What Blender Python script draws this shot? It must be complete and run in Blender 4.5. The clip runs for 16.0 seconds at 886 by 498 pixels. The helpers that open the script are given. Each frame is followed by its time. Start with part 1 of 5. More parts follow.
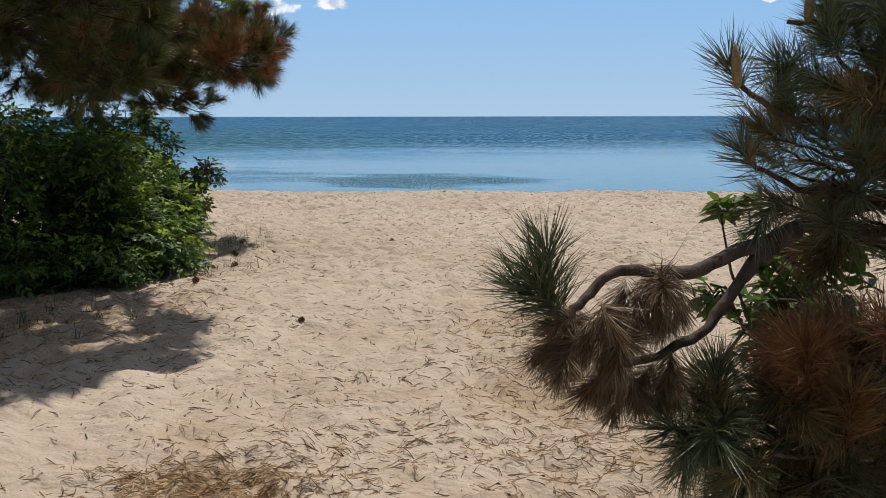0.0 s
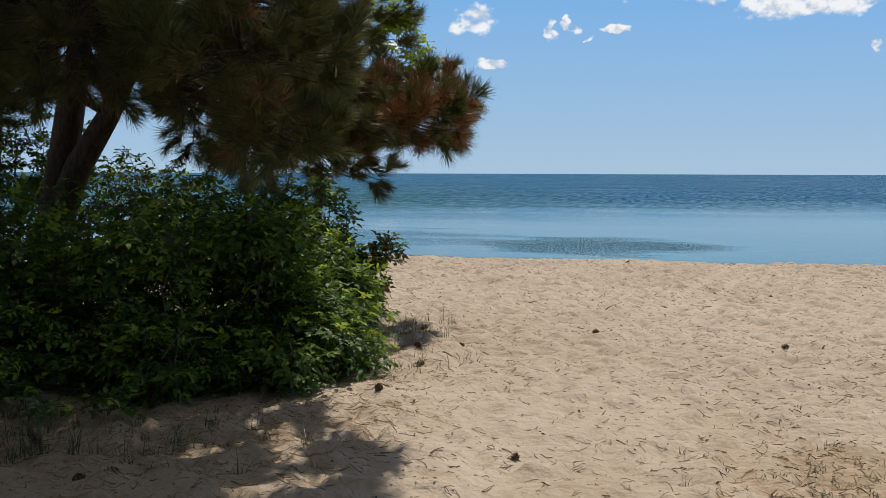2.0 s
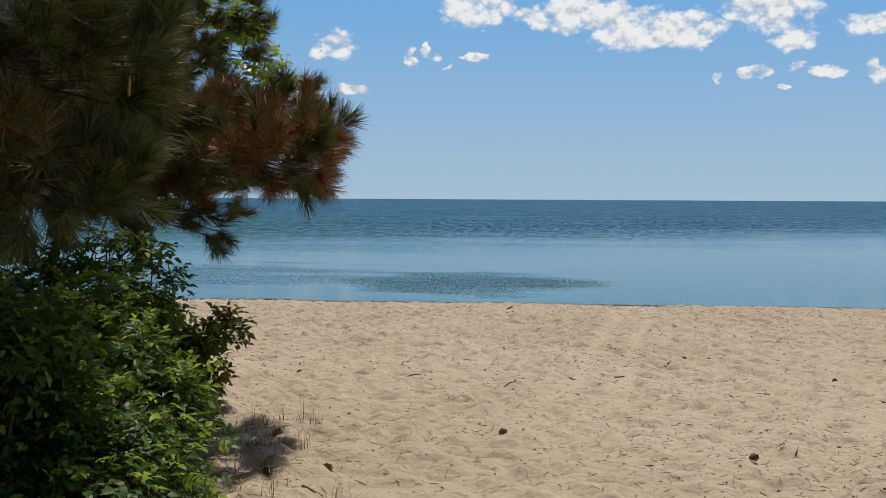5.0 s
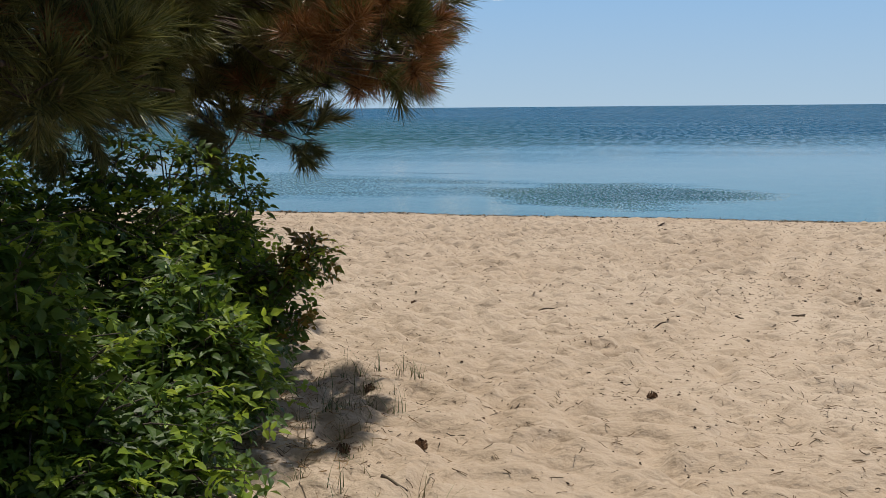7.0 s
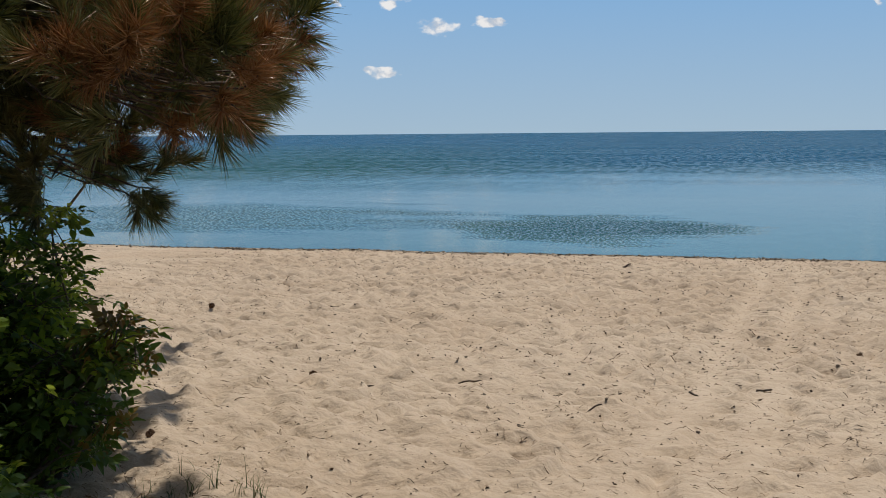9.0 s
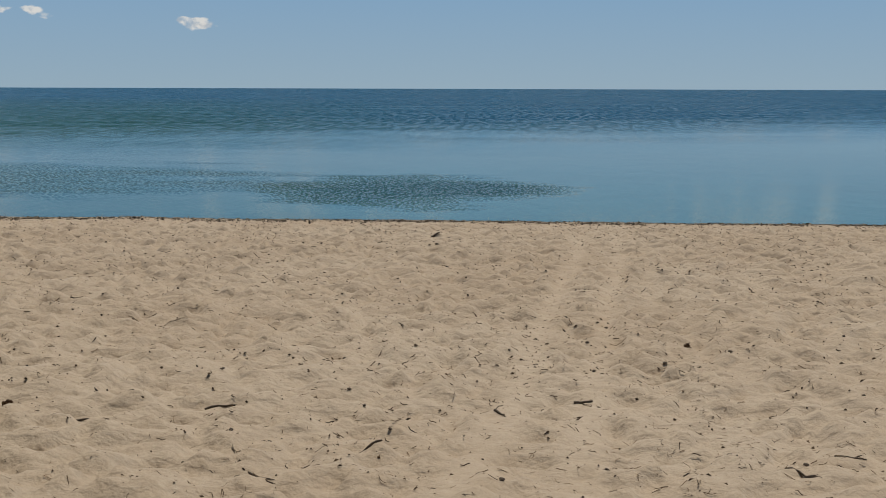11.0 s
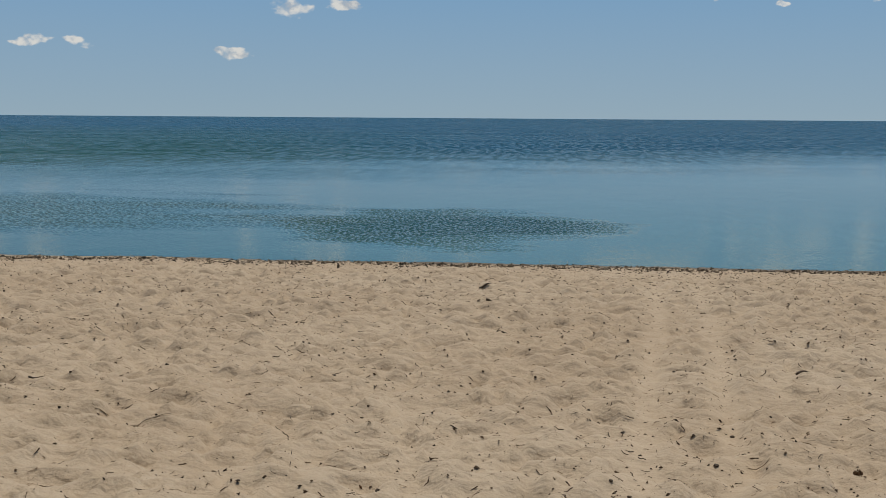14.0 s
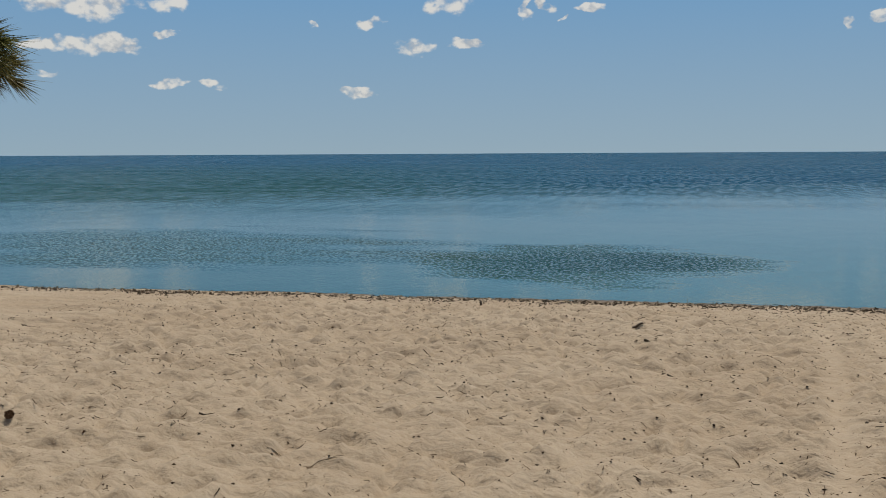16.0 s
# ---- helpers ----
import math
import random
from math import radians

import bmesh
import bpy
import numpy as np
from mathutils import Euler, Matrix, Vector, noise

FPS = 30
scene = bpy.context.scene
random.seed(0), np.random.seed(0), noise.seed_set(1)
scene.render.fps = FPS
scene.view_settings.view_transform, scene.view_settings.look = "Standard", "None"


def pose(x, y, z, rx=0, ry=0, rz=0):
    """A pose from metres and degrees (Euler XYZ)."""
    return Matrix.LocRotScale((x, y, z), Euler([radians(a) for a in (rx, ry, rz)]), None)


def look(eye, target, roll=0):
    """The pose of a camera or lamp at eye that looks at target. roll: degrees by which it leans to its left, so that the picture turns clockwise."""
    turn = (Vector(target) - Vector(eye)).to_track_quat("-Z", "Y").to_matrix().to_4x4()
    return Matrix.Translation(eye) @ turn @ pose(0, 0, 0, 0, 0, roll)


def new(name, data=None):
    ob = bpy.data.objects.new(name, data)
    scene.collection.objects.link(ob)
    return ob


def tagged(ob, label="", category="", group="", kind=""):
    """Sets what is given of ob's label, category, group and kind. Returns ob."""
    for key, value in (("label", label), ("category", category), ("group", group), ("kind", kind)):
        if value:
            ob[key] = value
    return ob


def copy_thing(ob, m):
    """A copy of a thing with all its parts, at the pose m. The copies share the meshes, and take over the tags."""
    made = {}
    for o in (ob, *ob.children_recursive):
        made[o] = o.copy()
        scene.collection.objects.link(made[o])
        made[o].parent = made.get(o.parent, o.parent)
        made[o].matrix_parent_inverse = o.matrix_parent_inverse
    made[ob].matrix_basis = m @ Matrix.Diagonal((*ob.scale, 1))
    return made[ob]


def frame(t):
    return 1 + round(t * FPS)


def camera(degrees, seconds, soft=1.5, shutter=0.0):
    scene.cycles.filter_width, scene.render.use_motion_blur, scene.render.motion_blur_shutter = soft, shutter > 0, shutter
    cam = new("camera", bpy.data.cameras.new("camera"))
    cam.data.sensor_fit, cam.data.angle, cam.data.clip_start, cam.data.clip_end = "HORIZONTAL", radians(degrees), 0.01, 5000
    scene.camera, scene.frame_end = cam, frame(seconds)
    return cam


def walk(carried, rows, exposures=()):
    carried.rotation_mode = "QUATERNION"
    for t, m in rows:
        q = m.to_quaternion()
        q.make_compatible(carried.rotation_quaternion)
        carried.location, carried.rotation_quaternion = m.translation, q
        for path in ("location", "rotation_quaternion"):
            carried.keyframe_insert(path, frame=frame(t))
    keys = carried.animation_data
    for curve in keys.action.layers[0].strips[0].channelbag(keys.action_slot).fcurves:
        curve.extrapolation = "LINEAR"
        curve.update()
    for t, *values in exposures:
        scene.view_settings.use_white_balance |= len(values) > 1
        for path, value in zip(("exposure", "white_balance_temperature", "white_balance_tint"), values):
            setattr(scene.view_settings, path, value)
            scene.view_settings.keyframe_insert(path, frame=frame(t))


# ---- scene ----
cam = camera(49.7, 16.0, soft=0.7)
PATH = [
    (0, (0.119, 0.287, 1.69), (-0.09, 2.257, 1.415), -0.1),
    (0.5, (0.022, 0.564, 1.714), (-0.415, 2.503, 1.495), 1.4),
    (1, (-0.19, 0.837, 1.741), (-0.717, 2.759, 1.568), 2.1),
    (1.5, (-0.342, 1.105, 1.768), (-0.89, 3.023, 1.612), 0.6),
    (2, (-0.453, 1.413, 1.793), (-0.981, 3.336, 1.635), 0.2),
    (2.5, (-0.543, 1.667, 1.813), (-0.876, 3.634, 1.67), -0.4),
    (3, (-0.634, 1.931, 1.843), (-0.799, 3.916, 1.658), -1.1),
    (3.5, (-0.715, 2.301, 1.874), (-0.959, 4.281, 1.726), 0.3),
    (4, (-0.845, 2.62, 1.934), (-1.1, 4.601, 1.83), 0.4),
    (4.2, (-0.873, 2.738, 1.942), (-1.114, 4.721, 1.842), 0.3),
    (6.3, (-0.938, 3.909, 1.979), (-1.291, 5.869, 1.792), 0.1),
    (6.5, (-0.948, 4.052, 1.954), (-1.375, 5.994, 1.736), -0.1),
    (7, (-0.998, 4.409, 1.912), (-1.544, 6.311, 1.619), -0.5),
    (7.5, (-0.963, 4.747, 1.92), (-1.589, 6.59, 1.46), -1.2),
    (8, (-0.881, 5.028, 1.96), (-1.63, 6.839, 1.559), -1.1),
    (8.5, (-0.837, 5.337, 1.977), (-1.482, 7.21, 1.702), -0.4),
    (9, (-0.779, 5.594, 1.969), (-1.306, 7.509, 1.729), -0.5),
    (9.5, (-0.726, 5.903, 1.951), (-1.139, 7.846, 1.721), 0.4),
    (10, (-0.72, 6.221, 1.967), (-0.975, 8.191, 1.737), 0.8),
    (10.2, (-0.688, 6.354, 1.958), (-0.896, 8.318, 1.645), 0.4),
    (12.3, (-0.906, 7.64, 1.941), (-1.056, 9.604, 1.596), 0.1),
    (12.5, (-0.94, 7.733, 1.936), (-1.098, 9.696, 1.586), 0.1),
    (13, (-1.027, 8.013, 1.95), (-1.179, 9.981, 1.629), 0.1),
    (13.5, (-1.011, 8.26, 1.923), (-1.192, 10.232, 1.642), -0.0),
    (14, (-1.036, 8.448, 1.921), (-1.267, 10.416, 1.649), 0.4),
    (14.5, (-1.112, 8.585, 1.921), (-1.353, 10.555, 1.669), -0.4),
    (15, (-1.142, 8.612, 1.915), (-1.416, 10.578, 1.673), -1.1),
    (15.5, (-1.146, 8.58, 1.921), (-1.532, 10.526, 1.671), -0.8),
    (16, (-1.332, 8.561, 1.92), (-1.812, 10.492, 1.721), -0.3),
]
EXPOSURES = [(0, 0.12, 6250, 11), (1.0, 0.02, 6350, 11), (2.0, 0.02, 6400, 10), (3.2, -0.2, 6300, 9), (4.0, -0.14, 6450, 9), (6.5, 0.02, 6650, 11), (8.0, 0.13, 6600, 12), (9.5, -0.26, 6650, 10), (12.5, -0.46, 6750, 8), (16.0, -0.45, 6800, 8)]
walk(cam, [(t, look(eye, target, roll)) for t, eye, target, roll in PATH], EXPOSURES)

# ---- world, sun ----
SUN_EL, SUN_AZ = 69.0, 17.0
world = bpy.data.worlds.new("sky")
scene.world = world
world.use_nodes = True


def build_sky():
    nt = world.node_tree
    nt.nodes.clear()
    N, L = nt.nodes.new, nt.links.new
    sky = N("ShaderNodeTexSky")
    sky.sky_type, sky.sun_disc = "NISHITA", False
    sky.sun_elevation, sky.sun_rotation = radians(SUN_EL), radians(SUN_AZ)
    sky.air_density, sky.dust_density, sky.ozone_density = 1.0, 0.2, 2.5
    tc = N("ShaderNodeTexCoord")
    sep = N("ShaderNodeSeparateXYZ")
    L(tc.outputs["Generated"], sep.inputs[0])

    def m(op, a, b=None, c=None):
        n = N("ShaderNodeMath")
        n.operation = op
        for i, v in enumerate((a, b, c)):
            if v is None:
                continue
            if isinstance(v, (int, float)):
                n.inputs[i].default_value = v
            else:
                L(v, n.inputs[i])
        return n.outputs[0]

    az = m("MULTIPLY", m("ARCTAN2", sep.outputs[0], sep.outputs[1]), 57.2958)
    el = m("MULTIPLY", m("ARCSINE", sep.outputs[2]), 57.2958)
    comb = N("ShaderNodeCombineXYZ")
    L(az, comb.inputs[0])
    L(m("MULTIPLY", el, 1.7), comb.inputs[1])
    # billows: heaped round puffs of two sizes; a second sample above them tells the lit tops from the grey bases

    def billows(lift):
        shifted = N("ShaderNodeCombineXYZ")
        L(m("ADD", az, m("MULTIPLY", lift, 0.3)), shifted.inputs[0])
        L(m("MULTIPLY", m("ADD", el, lift), 1.25), shifted.inputs[1])
        total = None
        for scale, weight in ((0.7, 0.5), (1.7, 0.34), (4.0, 0.16)):
            v = N("ShaderNodeTexVoronoi")
            v.feature, v.inputs["Scale"].default_value = "SMOOTH_F1", scale
            v.inputs["Smoothness"].default_value = 0.35
            L(shifted.outputs[0], v.inputs["Vector"])
            one = m("MULTIPLY", m("SUBTRACT", 1.0, v.outputs["Distance"]), weight)
            total = one if total is None else m("ADD", total, one)
        fuzz = N("ShaderNodeTexNoise")
        fuzz.inputs["Scale"].default_value, fuzz.inputs["Detail"].default_value, fuzz.inputs["Roughness"].default_value = 2.2, 7.0, 0.62
        L(shifted.outputs[0], fuzz.inputs["Vector"])
        return m("ADD", total, m("MULTIPLY", m("SUBTRACT", fuzz.outputs[0], 0.5), 0.5))

    puff, above = billows(0.0), billows(0.4)
    n2 = N("ShaderNodeTexNoise")
    n2.inputs["Scale"].default_value, n2.inputs["Detail"].default_value = 0.16, 4.0
    L(comb.outputs[0], n2.inputs["Vector"])
    warp = N("ShaderNodeTexNoise")
    warp.inputs["Scale"].default_value, warp.inputs["Detail"].default_value = 0.55, 3.0
    L(comb.outputs[0], warp.inputs["Vector"])
    wsep = N("ShaderNodeSeparateColor")
    L(warp.outputs["Color"], wsep.inputs[0])
    az2 = m("ADD", az, m("MULTIPLY", m("SUBTRACT", wsep.outputs[0], 0.5), 3.2))
    el2 = m("ADD", el, m("MULTIPLY", m("SUBTRACT", wsep.outputs[1], 0.5), 1.3))
    # pale blue haze low over the sea
    g1 = N("ShaderNodeMapRange")
    L(el, g1.inputs[0])
    g1.inputs[1].default_value, g1.inputs[2].default_value = 0.0, 11.0
    low = N("ShaderNodeMix")
    low.data_type = "RGBA"
    L(g1.outputs[0], low.inputs[0])
    low.inputs[6].default_value = (*[c / SKY for c in HAZE_LOW], 1)
    low.inputs[7].default_value = (*[c / SKY for c in HAZE_HIGH], 1)
    g2 = N("ShaderNodeMapRange")
    L(el, g2.inputs[0])
    for i, v in enumerate((12.0, 27.0, 1.0, 0.0)):
        g2.inputs[i + 1].default_value = v
    hazy = N("ShaderNodeMix")
    hazy.data_type = "RGBA"
    L(g2.outputs[0], hazy.inputs[0])
    L(sky.outputs[0], hazy.inputs[6])
    L(low.outputs[2], hazy.inputs[7])
    # single cumulus clouds: azimuth, elevation, half width, half height
    total = None
    for ca, ce, wa, we in CLOUDS:
        dx = m("DIVIDE", m("SUBTRACT", az2, ca), wa)
        dy = m("DIVIDE", m("SUBTRACT", el2, ce), we)
        r = m("SQRT", m("ADD", m("MULTIPLY", dx, dx), m("MULTIPLY", dy, dy)))
        v = m("MAXIMUM", m("SUBTRACT", 1.0, r), 0.0)
        total = v if total is None else m("MAXIMUM", total, v)
    # broken cloud higher up, all round
    high = N("ShaderNodeMapRange")
    L(el, high.inputs[0])
    for i, v in enumerate((13.0, 20.0, 0.0, 0.45)):
        high.inputs[i + 1].default_value = v
    band = m("MULTIPLY", high.outputs[0], m("MULTIPLY", n2.outputs[0], 1.3))
    cover = m("MAXIMUM", total, band)
    dens = m("ADD", m("MINIMUM", m("MULTIPLY", cover, 1.7), 0.85), m("MULTIPLY", m("SUBTRACT", puff, 0.62), 1.25))
    mask = N("ShaderNodeMapRange")
    mask.interpolation_type = "SMOOTHSTEP"
    L(dens, mask.inputs[0])
    mask.inputs[1].default_value, mask.inputs[2].default_value = 0.16, 0.78
    gate = N("ShaderNodeMapRange")
    L(cover, gate.inputs[0])
    gate.inputs[1].default_value, gate.inputs[2].default_value = 0.02, 0.2
    fac = m("MULTIPLY", m("MULTIPLY", mask.outputs[0], gate.outputs[0]), 0.9)
    body = N("ShaderNodeMapRange")
    L(m("ADD", m("SUBTRACT", puff, above), m("MULTIPLY", dens, 0.12)), body.inputs[0])
    body.inputs[1].default_value, body.inputs[2].default_value = -0.13, 0.15
    shade = N("ShaderNodeMix")
    shade.data_type = "RGBA"
    L(body.outputs[0], shade.inputs[0])
    shade.inputs[6].default_value = (11.0, 11.6, 12.6, 1)
    shade.inputs[7].default_value = (17.0, 16.8, 16.5, 1)
    mix = N("ShaderNodeMix")
    mix.data_type = "RGBA"
    L(fac, mix.inputs[0])
    L(hazy.outputs[2], mix.inputs[6])
    L(shade.outputs[2], mix.inputs[7])
    bg = N("ShaderNodeBackground")
    bg.inputs[1].default_value = SKY
    L(mix.outputs[2], bg.inputs[0])
    L(bg.outputs[0], N("ShaderNodeOutputWorld").inputs[0])


CLOUDS = [
    (-5.2, 11.0, 3.3, 1.5), (0.2, 10.7, 3.4, 1.5), (2.2, 10.4, 2.5, 1.3), (4.5, 9.8, 4.4, 1.7), (7.4, 9.8, 2.8, 1.4), (11.6, 10.5, 4.0, 1.8), (12.9, 9.0, 1.8, 0.9), (16.9, 9.7, 2.6, 0.8),
    (8.6, 6.8, 0.6, 0.5), (10.7, 7.2, 1.1, 0.45), (13.1, 7.5, 0.8, 0.55), (14.5, 7.1, 0.9, 0.5), (12.1, 6.3, 0.6, 0.4), (17.0, 7.1, 1.1, 0.7),
    (-13.6, 8.8, 1.9, 1.1), (-9.2, 8.3, 0.7, 0.8), (-6.9, 7.7, 0.5, 0.2),
    (-15.5, 6.3, 1.8, 0.65), (-12.7, 6.4, 1.1, 0.5), (-18.7, 3.65, 1.4, 0.4), (-21.2, 7.5, 0.6, 0.4), (-18.5, 7.5, 1.2, 0.5), (-7.9, 8.7, 0.7, 0.6), (-5.5, 8.4, 1.3, 0.35),
    (-29.6, 4.2, 1.1, 0.45), (-27.5, 3.95, 1.3, 0.35), (-36.0, 4.4, 0.9, 0.3), (-29.9, 6.7, 0.6, 0.45), (-33.4, 6.1, 2.9, 0.75), (-36.6, 6.0, 2.0, 0.5), (-34.2, 8.3, 4.2, 1.0), (-29.6, 8.7, 1.6, 0.9),
]
SKY = 0.055
HAZE_LOW, HAZE_HIGH = (0.390, 0.545, 0.685), (0.186, 0.425, 0.765)
build_sky()

sun = new("sun", bpy.data.lights.new("sun", "SUN"))
sun.data.energy, sun.data.angle, sun.data.color = 3.62, radians(0.55), (1.0, 0.95, 0.865)
_d = Vector((math.sin(radians(SUN_AZ)) * math.cos(radians(SUN_EL)), math.cos(radians(SUN_AZ)) * math.cos(radians(SUN_EL)), math.sin(radians(SUN_EL))))
sun.matrix_world = look(_d * 50, (0, 0, 0))


# ---- materials ----
class Mat:
    """A node material: a principled shader and short ways to wire it."""

    def __init__(self, name):
        self.m = bpy.data.materials.new(name)
        self.m.use_nodes = True
        self.nt = self.m.node_tree
        self.b = self.nt.nodes["Principled BSDF"]
        self.out = self.nt.nodes["Material Output"]

    def node(self, kind, **inputs):
        n = self.nt.nodes.new(kind)
        for k, v in inputs.items():
            self.put(n.inputs[k.replace("_", " ")], v)
        return n

    def put(self, socket, v):
        if hasattr(v, "is_output"):
            self.nt.links.new(v, socket)
        else:
            socket.default_value = v

    def math(self, op, a, b=0.0, c=0.0):
        n = self.nt.nodes.new("ShaderNodeMath")
        n.operation = op
        for i, v in enumerate((a, b, c)):
            self.put(n.inputs[i], v)
        return n.outputs[0]

    def noise(self, scale, detail=4.0, rough=0.55, vec=None, dist=0.0):
        n = self.node("ShaderNodeTexNoise", Scale=scale, Detail=detail, Roughness=rough, Distortion=dist)
        self.put(n.inputs["Vector"], vec if vec is not None else self.pos())
        return n.outputs[0]

    def pos(self):
        if not hasattr(self, "_p"):
            self._p = self.nt.nodes.new("ShaderNodeTexCoord").outputs["Object"]
        return self._p

    def ramp(self, fac, a, b, lo=0.0, hi=1.0, smooth=False):
        n = self.nt.nodes.new("ShaderNodeMapRange")
        if smooth:
            n.interpolation_type = "SMOOTHSTEP"
        for i, v in enumerate((fac, a, b, lo, hi)):
            self.put(n.inputs[i], v)
        return n.outputs[0]

    def mix(self, fac, a, b, blend="MIX"):
        n = self.nt.nodes.new("ShaderNodeMix")
        n.data_type, n.blend_type = "RGBA", blend
        for i, v in ((0, fac), (6, a), (7, b)):
            self.put(n.inputs[i], v if not isinstance(v, tuple) else (*v[:3], 1.0))
        return n.outputs[2]

    def bump(self, height, strength, dist, normal=None):
        n = self.node("ShaderNodeBump", Strength=strength, Distance=dist, Height=height)
        if normal is not None:
            self.put(n.inputs["Normal"], normal)
        return n.outputs[0]

    def set(self, **kw):
        for k, v in kw.items():
            s = self.b.inputs[k.replace("_", " ")]
            self.put(s, (*v[:3], 1.0) if isinstance(v, tuple) and len(v) == 3 else v)
        return self

    def translucent(self, color, share):
        t = self.node("ShaderNodeBsdfTranslucent")
        self.put(t.inputs["Color"], (*color[:3], 1.0) if isinstance(color, tuple) else color)
        ms = self.nt.nodes.new("ShaderNodeMixShader")
        self.put(ms.inputs[0], share)
        self.nt.links.new(self.b.outputs[0], ms.inputs[1])
        self.nt.links.new(t.outputs[0], ms.inputs[2])
        self.nt.links.new(ms.outputs[0], self.out.inputs[0])
        return self


def island(M):
    return M.nt.nodes.new("ShaderNodeNewGeometry").outputs["Random Per Island"]


def m_sand():
    M = Mat("sand")
    big = M.noise(0.55, 3)
    mid = M.noise(4.0, 5, 0.6)
    fine = M.noise(60.0, 6, 0.7)
    grain = M.noise(420.0, 2, 0.6)
    y = M.node("ShaderNodeSeparateXYZ", Vector=M.pos()).outputs[1]
    col = M.mix(M.ramp(big, 0.35, 0.65), (0.463, 0.363, 0.264), (0.516, 0.417, 0.314))
    col = M.mix(M.ramp(mid, 0.45, 0.75, 0, 0.18), col, (0.378, 0.283, 0.194))
    col = M.mix(M.ramp(grain, 0.42, 0.62, 0, 0.38), col, (0.255, 0.195, 0.141))
    col = M.mix(M.ramp(grain, 0.66, 0.74, 0, 0.6), col, (0.539, 0.474, 0.395))
    mott = M.noise(38.0, 4, 0.7)
    col = M.mix(M.ramp(mott, 0.54, 0.72, 0, 0.22), col, (0.286, 0.207, 0.133))
    col = M.mix(M.ramp(mott, 0.46, 0.3, 0, 0.35), col, (0.570, 0.482, 0.372))
    # damp sand at the water's edge, silt under the water
    damp = M.ramp(M.math("ADD", y, M.math("MULTIPLY", big, 0.5)), 20.75, 21.15, smooth=True)
    col = M.mix(damp, col, (0.16, 0.12, 0.085))
    # decayed leaf litter worked into the sand under the trees
    litter = M.math("MULTIPLY", M.ramp(y, 8.5, 1.5), M.ramp(M.noise(1.6, 6, 0.65), 0.5, 0.72))
    col = M.mix(M.math("MULTIPLY", litter, 0.75), col, (0.30, 0.20, 0.11))
    # two wheel ruts, pressed smooth and clean
    x = M.node("ShaderNodeSeparateXYZ", Vector=M.pos()).outputs[0]
    off = M.math("SUBTRACT", x, M.math("ADD", M.math("MULTIPLY", y, 0.1173), -2.102))
    ruts = M.math("MAXIMUM", M.ramp(M.math("ABSOLUTE", off), 0.13, 0.06, smooth=True), M.ramp(M.math("ABSOLUTE", M.math("SUBTRACT", off, 0.4)), 0.12, 0.05, smooth=True))
    ruts = M.math("MULTIPLY", ruts, M.math("MULTIPLY", M.ramp(y, 8.5, 10.0), M.ramp(y, 19.5, 18.0)))
    col = M.mix(M.math("MULTIPLY", ruts, 0.12), col, (0.509, 0.405, 0.296))
    # straw-coloured mats of old needles and dead grass
    # the broad ellipse under the pine also deepens the shadow on the sand
    for cx, cy, rx, ry in ((-0.9, 3.0, 0.34, 0.24), (0.2, 4.4, 0.45, 0.8), (0.1, 5.6, 0.5, 0.5), (-3.3, 5.0, 1.8, 1.2), (0.9, 3.4, 0.5, 1.2)):
        dx = M.math("DIVIDE", M.math("SUBTRACT", x, cx), rx)
        dy = M.math("DIVIDE", M.math("SUBTRACT", y, cy), ry)
        r = M.math("ADD", M.math("ADD", M.math("MULTIPLY", dx, dx), M.math("MULTIPLY", dy, dy)), M.math("MULTIPLY", M.math("SUBTRACT", mid, 0.5), 3.0))
        col = M.mix(M.math("MULTIPLY", M.ramp(r, 1.1, 0.2, smooth=True), M.ramp(fine, 0.3, 0.7, 0.2, 0.75)), col, (0.27, 0.175, 0.085))
    flat = M.node("ShaderNodeMapping", Vector=M.pos())
    flat.inputs["Scale"].default_value = (1.0, 1.5, 1.0)
    h = M.math("ADD", M.math("MULTIPLY", fine, 0.16), M.math("MULTIPLY", M.noise(13.0, 3, 0.5, vec=flat.outputs[0]), 1.0))
    M.set(Base_Color=col, Roughness=M.ramp(damp, 0, 1, 0.92, 0.55), Normal=M.bump(h, M.ramp(ruts, 0, 1, 1.0, 0.6), 0.026))
    M.b.inputs["Specular IOR Level"].default_value = 0.2
    return M.m


